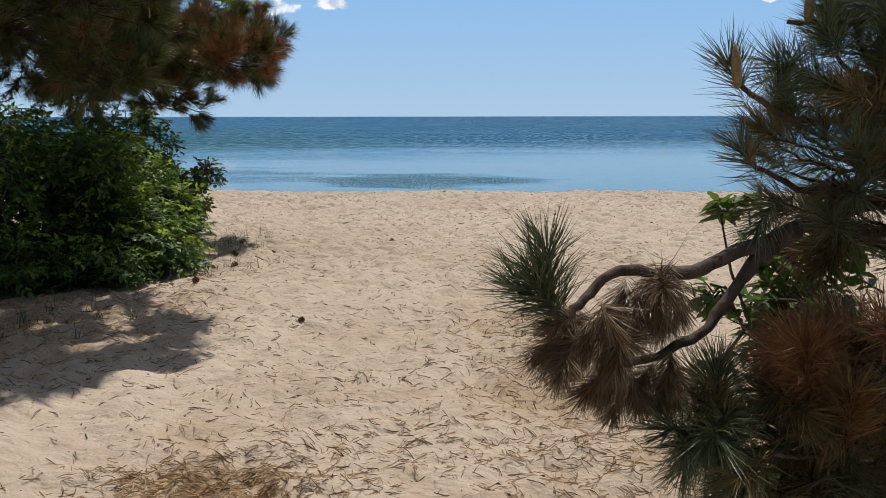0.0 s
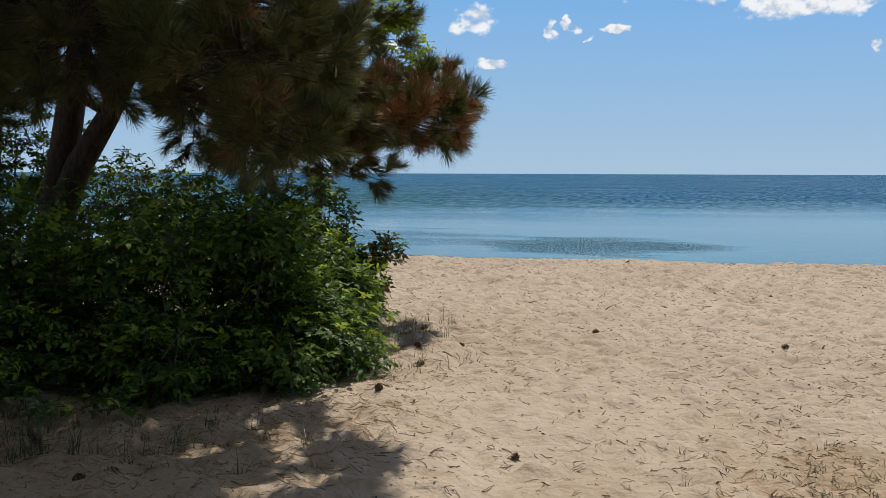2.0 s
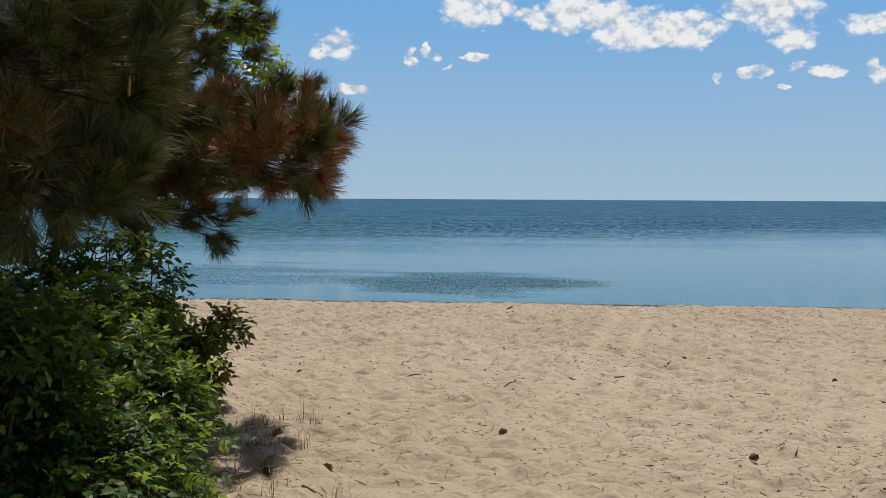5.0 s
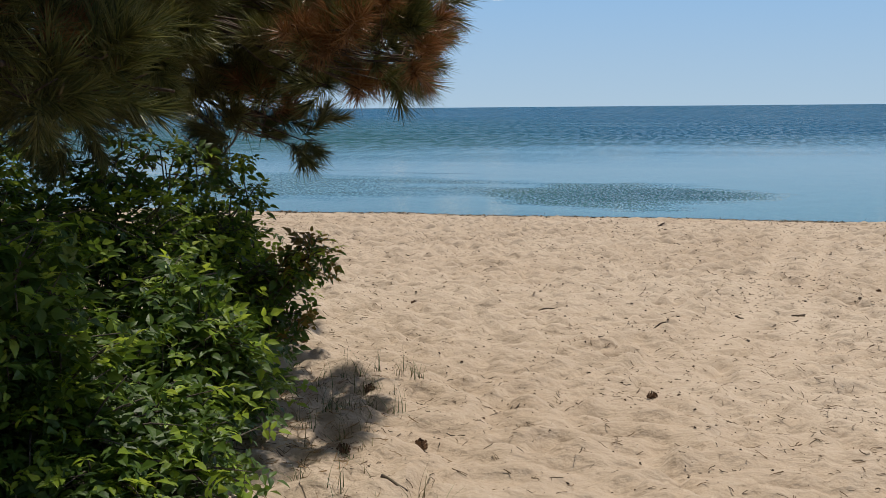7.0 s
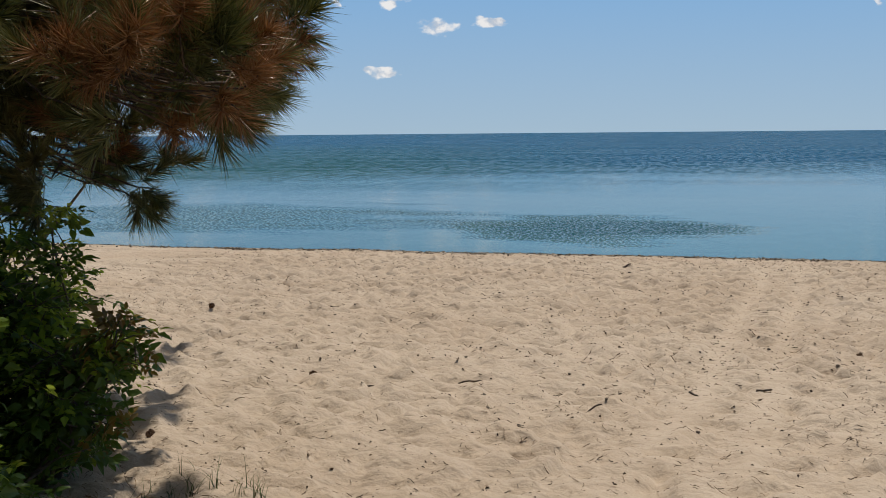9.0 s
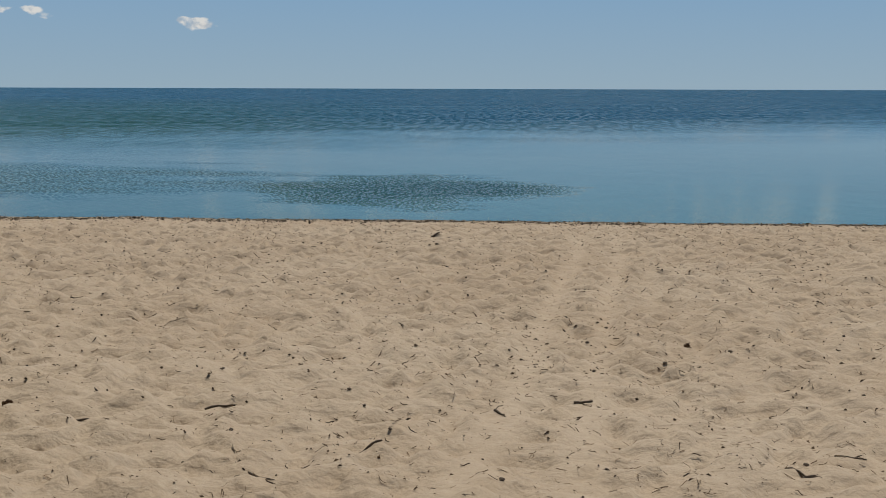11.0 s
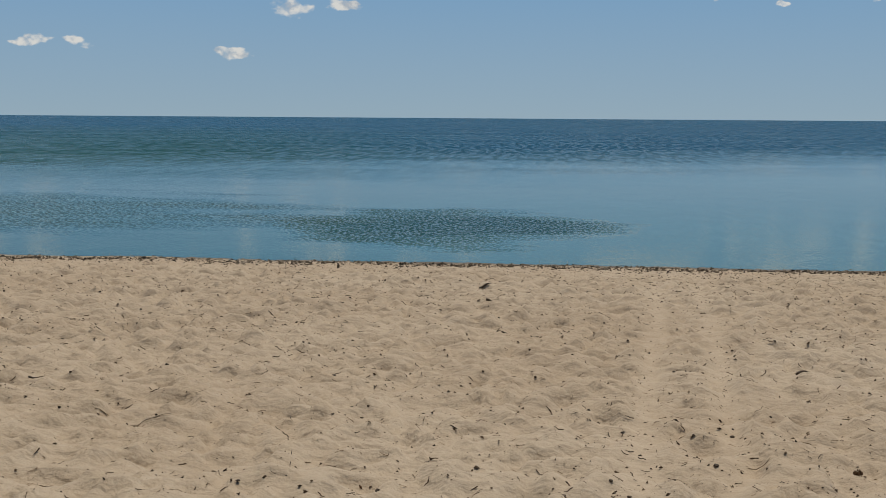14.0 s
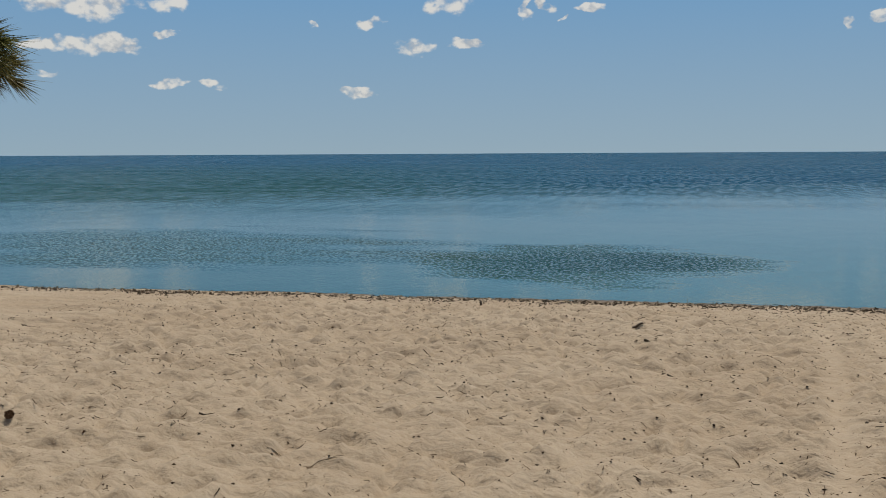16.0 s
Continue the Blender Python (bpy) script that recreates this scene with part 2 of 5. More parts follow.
def m_water():
    M = Mat("water")
    xyz = M.node("ShaderNodeSeparateXYZ", Vector=M.pos())
    x, y = xyz.outputs[0], xyz.outputs[1]
    # broad patches drawn out along the shore
    stretch = M.node("ShaderNodeMapping", Vector=M.pos())
    stretch.inputs["Scale"].default_value = (0.16, 0.5, 1)
    patch = M.noise(0.35, 4, 0.55, vec=stretch.outputs[0])
    wob = M.math("MULTIPLY", M.math("SUBTRACT", patch, 0.5), 9.0)
    yy = M.math("ADD", y, wob)
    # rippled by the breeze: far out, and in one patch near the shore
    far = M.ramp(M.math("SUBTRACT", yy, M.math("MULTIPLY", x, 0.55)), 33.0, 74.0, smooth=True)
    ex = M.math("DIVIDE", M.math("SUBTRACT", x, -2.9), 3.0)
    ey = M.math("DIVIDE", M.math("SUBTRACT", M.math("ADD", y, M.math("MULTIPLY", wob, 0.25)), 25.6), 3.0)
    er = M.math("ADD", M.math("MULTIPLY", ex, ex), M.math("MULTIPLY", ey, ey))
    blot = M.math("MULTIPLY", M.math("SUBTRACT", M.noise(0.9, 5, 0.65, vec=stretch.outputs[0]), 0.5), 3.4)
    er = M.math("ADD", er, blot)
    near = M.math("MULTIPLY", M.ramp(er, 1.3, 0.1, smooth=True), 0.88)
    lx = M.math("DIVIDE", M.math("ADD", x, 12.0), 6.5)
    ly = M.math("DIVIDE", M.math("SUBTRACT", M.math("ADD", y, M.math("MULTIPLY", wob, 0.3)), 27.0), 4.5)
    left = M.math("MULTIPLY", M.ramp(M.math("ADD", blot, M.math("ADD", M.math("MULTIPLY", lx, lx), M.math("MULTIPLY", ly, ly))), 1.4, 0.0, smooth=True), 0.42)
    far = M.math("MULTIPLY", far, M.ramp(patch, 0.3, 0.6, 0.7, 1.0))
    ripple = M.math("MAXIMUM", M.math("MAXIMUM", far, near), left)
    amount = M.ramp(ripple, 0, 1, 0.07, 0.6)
    # the bed shows through: pale sand close in, weed and depth further out
    deep = M.ramp(y, 21.0, 75.0)
    weed = M.ramp(M.noise(0.22, 4, 0.6, vec=stretch.outputs[0]), 0.45, 0.65)
    col = M.mix(deep, (0.055, 0.150, 0.145), (0.006, 0.100, 0.160))
    col = M.mix(M.math("MULTIPLY", weed, M.ramp(y, 90.0, 30.0, 0, 0.4)), col, (0.03, 0.07, 0.06))
    # ripples mirror less pale sky; that darkening is put into the base colour here
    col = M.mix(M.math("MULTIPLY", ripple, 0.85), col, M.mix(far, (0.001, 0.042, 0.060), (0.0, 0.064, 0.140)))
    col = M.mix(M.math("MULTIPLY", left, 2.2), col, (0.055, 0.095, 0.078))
    # shallower, greener water along the shore on one side
    green = M.math("MULTIPLY", M.ramp(M.math("DIVIDE", x, y), -0.08, -0.36), M.ramp(y, 200.0, 40.0))
    col = M.mix(M.math("MULTIPLY", green, 0.85), col, (0.012, 0.072, 0.056))
    wmap = M.node("ShaderNodeMapping", Vector=M.pos())
    wmap.inputs["Scale"].default_value = (1.3, 0.75, 1)
    w1 = M.noise(13.0, 2, 0.5, vec=wmap.outputs[0], dist=0.3)
    w2 = M.noise(0.9, 3, 0.55, vec=wmap.outputs[0], dist=0.4)
    fmap = M.node("ShaderNodeMapping", Vector=M.pos())
    fmap.inputs["Scale"].default_value = (2.6, 0.36, 1)
    w3 = M.noise(1.0, 3, 0.7, vec=fmap.outputs[0])
    h = M.math("ADD", M.math("MULTIPLY", w1, 0.03), M.math("MULTIPLY", w2, 0.08))
    h = M.math("ADD", h, M.math("MULTIPLY", w3, M.math("MULTIPLY", far, 0.15)))
    front_near = M.math("MULTIPLY", M.ramp(w1, 0.45, 0.56, 0.0, 1.0), -0.42)
    front_far = M.math("MULTIPLY", M.ramp(w3, 0.44, 0.57, 0.0, 1.0), -0.40)
    # the breeze drives the ripples shorewards, so their fronts lean that way
    lean = M.node("ShaderNodeCombineXYZ", X=0.0, Y=M.math("MULTIPLY", ripple, M.mix(far, front_near, front_far)), Z=0.0).outputs[0]
    tilted = M.nt.nodes.new("ShaderNodeVectorMath")
    M.put(tilted.inputs[0], M.bump(h, amount, 1.0))
    M.put(tilted.inputs[1], lean)
    norm = M.nt.nodes.new("ShaderNodeVectorMath")
    norm.operation = "NORMALIZE"
    M.put(norm.inputs[0], tilted.outputs[0])
    n = norm.outputs[0]
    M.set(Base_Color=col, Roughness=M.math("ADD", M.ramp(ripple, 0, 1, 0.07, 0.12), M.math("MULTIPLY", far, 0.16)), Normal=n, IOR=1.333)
    M.put(M.b.inputs["Specular IOR Level"], M.ramp(far, 0, 1, 0.5, 0.12))
    return M.m


def m_bark(name, dark, light):
    M = Mat(name)
    v = M.node("ShaderNodeMapping", Vector=M.pos())
    v.inputs["Scale"].default_value = (1, 1, 0.35)
    n = M.noise(28.0, 6, 0.65, vec=v.outputs[0])
    cells = M.node("ShaderNodeTexVoronoi", Scale=22.0)
    M.put(cells.inputs["Vector"], v.outputs[0])
    c = M.mix(M.ramp(n, 0.35, 0.7), dark, light)
    M.set(Base_Color=c, Roughness=0.9, Normal=M.bump(M.math("ADD", n, cells.outputs["Distance"]), 0.8, 0.012))
    return M.m


def m_needle(name, a, b, tip, share):
    M = Mat(name)
    r = island(M)
    c = M.mix(r, a, b)
    c = M.mix(M.ramp(M.noise(1.7, 3), 0.45, 0.7, 0, 0.6), c, tip)
    M.set(Base_Color=c, Roughness=0.36)
    M.b.inputs["Specular IOR Level"].default_value = 0.45
    M.translucent(c, share)
    return M.m


def m_leaf(name, a, b, young, glow, share=0.38):
    M = Mat(name)
    r = island(M)
    c = M.mix(r, a, b)
    c = M.mix(M.ramp(r, 0.86, 0.97), c, young)
    c = M.mix(M.ramp(M.noise(45.0, 3), 0.5, 0.8, 0, 0.25), c, (0.02, 0.05, 0.01))
    M.set(Base_Color=c, Roughness=0.48, Normal=M.bump(M.noise(90.0, 3), 0.25, 0.004))
    M.b.inputs["Specular IOR Level"].default_value = 0.3
    M.translucent(M.mix(r, glow, young), share)
    return M.m


def m_plain(name, a, b, scale=40.0, rough=0.85, per_island=False, bump=0.4):
    M = Mat(name)
    n = M.noise(scale, 5, 0.6)
    f = island(M) if per_island else M.ramp(n, 0.3, 0.7)
    M.set(Base_Color=M.mix(f, a, b), Roughness=rough, Normal=M.bump(n, bump, 0.004))
    M.b.inputs["Specular IOR Level"].default_value = 0.25
    return M.m


SAND, WATER = m_sand(), m_water()
BARK = m_bark("pine_bark", (0.045, 0.031, 0.023), (0.14, 0.095, 0.068))
STEM = m_bark("shrub_bark", (0.05, 0.04, 0.03), (0.15, 0.12, 0.09))
NEEDLE = m_needle("green_needles", (0.075, 0.098, 0.034), (0.33, 0.335, 0.12), (0.27, 0.21, 0.08), 0.48)
BLUE_NEEDLE = m_needle("blue_green_needles", (0.08, 0.108, 0.055), (0.25, 0.28, 0.15), (0.24, 0.22, 0.09), 0.34)
DRY_NEEDLE = m_needle("rust_needles", (0.23, 0.112, 0.044), (0.49, 0.28, 0.125), (0.30, 0.22, 0.08), 0.48)
RUST_NEEDLE = m_needle("orange_needles", (0.30, 0.135, 0.055), (0.54, 0.30, 0.14), (0.30, 0.20, 0.08), 0.4)
OLIVE_NEEDLE = m_needle("olive_needles", (0.13, 0.10, 0.04), (0.34, 0.25, 0.10), (0.28, 0.17, 0.07), 0.4)
STRAW = m_plain("straw_litter", (0.24, 0.15, 0.07), (0.50, 0.34, 0.18), 30.0, per_island=True)
DEAD_NEEDLE = m_needle("brown_needles", (0.09, 0.056, 0.028), (0.40, 0.27, 0.15), (0.19, 0.13, 0.06), 0.25)
CANDLE = m_plain("candle_bud", (0.20, 0.135, 0.06), (0.34, 0.24, 0.12), 160.0)
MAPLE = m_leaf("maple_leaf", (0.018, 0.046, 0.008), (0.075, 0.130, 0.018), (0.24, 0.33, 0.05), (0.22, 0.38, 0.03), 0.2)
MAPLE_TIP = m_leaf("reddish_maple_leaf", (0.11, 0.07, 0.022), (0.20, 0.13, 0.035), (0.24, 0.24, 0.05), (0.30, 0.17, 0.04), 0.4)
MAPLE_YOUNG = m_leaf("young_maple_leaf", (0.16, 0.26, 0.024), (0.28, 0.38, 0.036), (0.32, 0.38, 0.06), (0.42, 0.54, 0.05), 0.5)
CHERRY = m_leaf("small_leaf", (0.05, 0.11, 0.022), (0.10, 0.17, 0.04), (0.17, 0.20, 0.05), (0.16, 0.26, 0.04))
CONE = m_plain("cone_scales", (0.06, 0.034, 0.02), (0.22, 0.13, 0.075), 90.0, per_island=True)
STICK = m_plain("dead_twig", (0.045, 0.033, 0.025), (0.13, 0.10, 0.075), 60.0)
PALE_STICK = m_plain("bleached_wood", (0.30, 0.23, 0.16), (0.46, 0.38, 0.28), 60.0)
LITTER = m_plain("needle_litter", (0.045, 0.028, 0.016), (0.27, 0.18, 0.10), 30.0, per_island=True)
CHIP = m_plain("bark_chips", (0.028, 0.020, 0.014), (0.15, 0.10, 0.062), 30.0, per_island=True)
WRACK = m_plain("dry_weed", (0.02, 0.016, 0.012), (0.26, 0.20, 0.14), 30.0, per_island=True)
GRASS = m_needle("dry_grass", (0.11, 0.09, 0.035), (0.27, 0.22, 0.10), (0.10, 0.12, 0.03), 0.25)
GREEN_GRASS = m_needle("green_grass", (0.04, 0.085, 0.02), (0.09, 0.14, 0.035), (0.14, 0.13, 0.05), 0.3)


# ---- mesh tools ----
rng = np.random.default_rng(7)


def mesh_from(name, verts, faces, material, smooth=False):
    """verts (n,3); faces (m,k) of one size, or a list of such arrays."""
    me = bpy.data.meshes.new(name)
    groups = faces if isinstance(faces, list) else [faces]
    me.vertices.add(len(verts))
    me.vertices.foreach_set("co", np.ascontiguousarray(verts, dtype=np.float32).ravel())
    loops = np.concatenate([g.ravel() for g in groups]).astype(np.int32)
    sizes = np.concatenate([np.full(len(g), g.shape[1]) for g in groups]).astype(np.int32)
    starts = np.concatenate([[0], np.cumsum(sizes)[:-1]]).astype(np.int32)
    me.loops.add(len(loops))
    me.loops.foreach_set("vertex_index", loops)
    me.polygons.add(len(sizes))
    me.polygons.foreach_set("loop_start", starts)
    me.polygons.foreach_set("use_smooth", np.full(len(sizes), smooth))
    me.materials.append(material)
    me.update(calc_edges=True)
    me.validate()
    return me


def part(name, me, parent, label="", kind=""):
    ob = new(name, me)
    ob.parent = parent
    return tagged(ob, label, kind=kind)


def thing(name, x, y, z, label, category, group="", kind=""):
    ob = new(name)
    ob.empty_display_size = 0.1
    ob.matrix_world = pose(x, y, z)
    return tagged(ob, label, category, group, kind)


def unit(v):
    return v / np.maximum(np.linalg.norm(v, axis=-1, keepdims=True), 1e-9)


def frames_along(d, spin):
    """Rotation matrices (n,3,3) whose third column is d, turned by spin about it."""
    d = unit(d)
    ref = np.where(np.abs(d[:, 2:3]) > 0.95, np.array([[1.0, 0, 0]]), np.array([[0, 0, 1.0]]))
    a = unit(np.cross(ref, d))
    b = np.cross(d, a)
    c, s = np.cos(spin)[:, None], np.sin(spin)[:, None]
    return np.stack([a * c + b * s, b * c - a * s, d], axis=-1)


def scatter(templates, rot, place, size, pick):
    """Joins copies of template meshes (verts, tris): one array of vertices and one of faces."""
    vs, fs, off = [], [], 0
    for k, (tv, tf) in enumerate(templates):
        i = np.where(pick == k)[0]
        if not len(i):
            continue
        v = np.einsum("nij,vj->nvi", rot[i], tv) * size[i, None, None] + place[i, None, :]
        f = tf[None] + (np.arange(len(i)) * len(tv))[:, None, None] + off
        vs.append(v.reshape(-1, 3))
        fs.append(f.reshape(-1, tf.shape[1]))
        off += v.shape[0] * v.shape[1]
    return np.concatenate(vs), np.concatenate(fs)


def tube(points, radii, sides=7, jag=0.0):
    """A tapered tube along points, its ends closed to a tip."""
    P = np.array(points, float)
    R = np.array(radii, float)
    t = np.gradient(P, axis=0)
    fr = frames_along(t, np.zeros(len(P)))
    for i in range(1, len(P)):  # keep the sections from twisting
        if np.dot(fr[i, :, 0], fr[i - 1, :, 0]) < 0:
            fr[i, :, :2] *= -1
    a = np.linspace(0, 2 * np.pi, sides, endpoint=False)
    ring = np.stack([np.cos(a), np.sin(a)], -1)
    k = 1 + jag * (rng.random((len(P), sides)) - 0.5)
    v = P[:, None, :] + (fr[:, None, :, 0] * ring[None, :, 0:1] + fr[:, None, :, 1] * ring[None, :, 1:2]) * (R[:, None] * k)[..., None]
    v = np.concatenate([v.reshape(-1, 3), P[:1], P[-1:]])
    n = len(P)
    i = np.arange(n - 1)[:, None] * sides
    j = np.arange(sides)[None]
    q = np.stack([i + j, i + (j + 1) % sides, i + sides + (j + 1) % sides, i + sides + j], -1).reshape(-1, 4)
    e = np.arange(sides)
    cap0 = np.stack([np.full(sides, n * sides), (e + 1) % sides, e], -1)
    cap1 = np.stack([np.full(sides, n * sides + 1), (n - 1) * sides + e, (n - 1) * sides + (e + 1) % sides], -1)
    return v, [q, np.concatenate([cap0, cap1])]


def join(pieces):
    vs, qs, ts, off = [], [], [], 0
    for v, (q, t) in pieces:
        vs.append(v), qs.append(q + off), ts.append(t + off)
        off += len(v)
    return np.concatenate(vs), [np.concatenate(qs), np.concatenate(ts)]


def bend(a, b, sag=0.0, wig=0.0, n=7):
    """A branch's line from a to b, bowed upwards in the middle by sag and uneven by wig."""
    a, b = np.array(a, float), np.array(b, float)
    u = np.linspace(0, 1, n)[:, None]
    p = a + (b - a) * u
    p[:, 2] += (sag * 4 * u * (1 - u))[:, 0]
    w = rng.normal(0, wig, (n, 3))
    w[0] = w[-1] = 0
    return p + w


def lattice(shape, seed):
    return np.random.default_rng(seed).random(shape)


def vnoise(x, y, scale, seed):
    """Smooth value noise in 0..1 over arrays x, y; scale is the size of its cells."""
    g = lattice((256, 256), seed)
    u, v = x / scale, y / scale
    iu, iv = np.floor(u).astype(int), np.floor(v).astype(int)
    fu, fv = u - iu, v - iv
    fu, fv = fu * fu * (3 - 2 * fu), fv * fv * (3 - 2 * fv)
    a, b = g[iu % 256, iv % 256], g[(iu + 1) % 256, iv % 256]
    c, d = g[iu % 256, (iv + 1) % 256], g[(iu + 1) % 256, (iv + 1) % 256]
    return (a * (1 - fu) + b * fu) * (1 - fv) + (c * (1 - fu) + d * fu) * fv


# ---- ground and sea ----
def shore(x):
    """How far the water's edge comes in along the beach."""
    return np.interp(x, [-40, -9, -2, 3, 8, 40], [1.8, 0.55, 0.24, 0.12, -0.1, 0.3])


def ground_z(x, y):
    """The beach: level under the trees, then falling to the water."""
    x, y = np.asarray(x, float), np.asarray(y, float)
    edge = y + shore(x)
    base = np.interp(edge, [-3000, -30, 0, 3, 8, 11, 14, 16.8, 18.6, 19.94, 20.6, 21.3, 22.0, 24, 30, 60, 200, 4900],
                     [6.0, 1.0, 0.56, 0.56, 0.575, 0.49, 0.405, 0.35, 0.24, 0.135, 0.07, 0.0, -0.10, -0.3, -0.55, -1.8, -4, -6])
    rough = np.interp(y, [-5, 0, 18.5, 20.0, 21.2, 22], [0, 1, 1, 0.5, 0.12, 0.0]) * np.interp(np.abs(x), [10, 25], [1, 0.3])
    # cart tracks pressed smooth
    centre = np.interp(y, [8.5, 11.1, 14.0, 16.3, 20.0], [-1.35, -0.8, -0.46, -0.19, 0.2])
    track = np.exp(-(((x - centre) / 0.085) ** 2)) + 0.8 * np.exp(-(((x - centre - 0.4) / 0.07) ** 2))
    track = np.clip(track, 0, 1) * np.interp(y, [8, 10, 18, 19.5], [0, 0.95, 0.95, 0])
    wx = x + 0.16 * (vnoise(x, y, 0.3, 3) - 0.5)
    wy = y + 0.12 * (vnoise(x, y, 0.3, 4) - 0.5)
    prints = vnoise(wx, wy * 1.35, 0.18, 11) - 0.5
    ridges = vnoise(wx + 5, wy * 1.3, 0.088, 12) - 0.5
    fine = vnoise(wx, wy * 1.2, 0.055, 14) - 0.5
    bumps = 0.045 * prints + 0.056 * ridges + 0.05 * (vnoise(x, y, 1.6, 13) - 0.5) + 0.026 * fine
    calm = np.interp(y, [0, 5, 9, 13], [0.85, 0.95, 1.2, 1.45])
    return base + rough * calm * bumps * (1 - 0.85 * track) - 0.01 * track


def gz(x, y):
    return float(ground_z(x, y))


def build_ground():
    def spread(lo, hi, step, out, n):
        core = np.arange(lo, hi + step / 2, step)
        g = np.geomspace(step * 2, out, n)
        return np.concatenate([lo - g[::-1], core, hi + g])
    xs = spread(-6.6, 4.6, 0.036, 4900, 34)
    ys = np.concatenate([-np.geomspace(0.1, 2900, 30)[::-1] + 1.0, np.arange(1.0, 7.0, 0.045), np.arange(7.0, 19.0, 0.033), np.arange(19.0, 21.8, 0.05), 21.8 + np.geomspace(0.08, 4850, 34)])
    X, Y = np.meshgrid(xs, ys, indexing="ij")
    v = np.stack([X, Y, ground_z(X, Y)], -1).reshape(-1, 3)
    ny = len(ys)
    i = np.arange(len(xs) - 1)[:, None] * ny
    j = np.arange(ny - 1)[None]
    f = np.stack([i + j, i + ny + j, i + ny + j + 1, i + j + 1], -1).reshape(-1, 4)
    ob = new("ground", mesh_from("ground", v, f, SAND, True))
    tagged(ob, "pale beach sand with footprints, falling gently to the water", "sand", kind="structure")


def build_sea():
    xs = np.concatenate([-np.geomspace(4, 4900, 16)[::-1], [0], np.geomspace(4, 4900, 16)])
    ys = 20.3 + np.concatenate([[0], np.geomspace(0.4, 4870, 34)])
    X, Y = np.meshgrid(xs, ys, indexing="ij")
    v = np.stack([X, Y, np.zeros_like(X)], -1).reshape(-1, 3)
    ny = len(ys)
    i = np.arange(len(xs) - 1)[:, None] * ny
    j = np.arange(ny - 1)[None]
    f = np.stack([i + j, i + ny + j, i + ny + j + 1, i + j + 1], -1).reshape(-1, 4)
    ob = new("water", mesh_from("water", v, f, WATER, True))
    tagged(ob, "calm blue-green sea with wind-rippled patches", "sea", kind="structure")


build_ground()
build_sea()


# ---- foliage templates ----
def shoot_template(needles, length, spread_deg, needle, width, seed, droop=0.0):
    """One shoot along +z with stiff needles all round it."""
    r = np.random.default_rng(seed)
    n = needles
    u = r.random(n) ** 0.65
    az = r.random(n) * 2 * np.pi
    ang = np.radians(spread_deg * (1.15 - 0.7 * u) + r.normal(0, 9, n))
    d = np.stack([np.sin(ang) * np.cos(az), np.sin(ang) * np.sin(az), np.cos(ang)], -1)
    d[:, 2] -= droop
    d = unit(d)
    L = needle * (0.75 + 0.4 * r.random(n))
    base = np.stack([np.zeros(n), np.zeros(n), u * length], -1) + d * 0.004
    side = unit(np.cross(d, r.normal(0, 1, (n, 3))))
    up = np.cross(d, side)
    w = width
    tip = base + d * L[:, None] + r.normal(0, 0.006, (n, 3))
    mid = base + d * (L * 0.5)[:, None] + up * 0.003
    v = np.stack([base - side * w / 2, base + side * w / 2, base + up * w * 0.8,
                  mid - side * w / 2, mid + side * w / 2, mid + up * w * 0.8, tip], 1)
    f = np.array([[0, 1, 4], [0, 4, 3], [1, 2, 5], [1, 5, 4], [2, 0, 3], [2, 3, 5], [3, 4, 6], [4, 5, 6], [5, 3, 6]])
    F = (f[None] + (np.arange(n) * 7)[:, None, None]).reshape(-1, 3)
    return v.reshape(-1, 3), F


def slim(template):
    """The same shoot with two faces fewer to a needle side, for shoots far off."""
    v, f = template
    n = len(v) // 7
    keep = v.reshape(n, 7, 3)[:, [0, 1, 2, 6]].reshape(-1, 3)
    g = np.array([[0, 1, 3], [1, 2, 3], [2, 0, 3]])
    return keep, (g[None] + (np.arange(n) * 4)[:, None, None]).reshape(-1, 3)


# broad needles for foliage out of view, there only to stop light
UNSEEN_SHOOTS = [slim(shoot_template(14, 0.14, 75, 0.15, 0.044, 80 + s)) for s in range(3)]
FAR_SHOOTS = [slim(shoot_template(78, 0.13, 52, 0.115, 0.0046, s)) for s in range(5)]
LIMP_SHOOTS = [slim(shoot_template(64, 0.11, 66, 0.108, 0.0044, 20 + s, 0.12)) for s in range(4)]
NEAR_SHOOTS = [shoot_template(130, 0.13, 62, 0.12, 0.0021, 40 + s) for s in range(4)]
NEAR_LIMP = [shoot_template(190, 0.14, 50, 0.15, 0.0026, 60 + s) for s in range(4)]


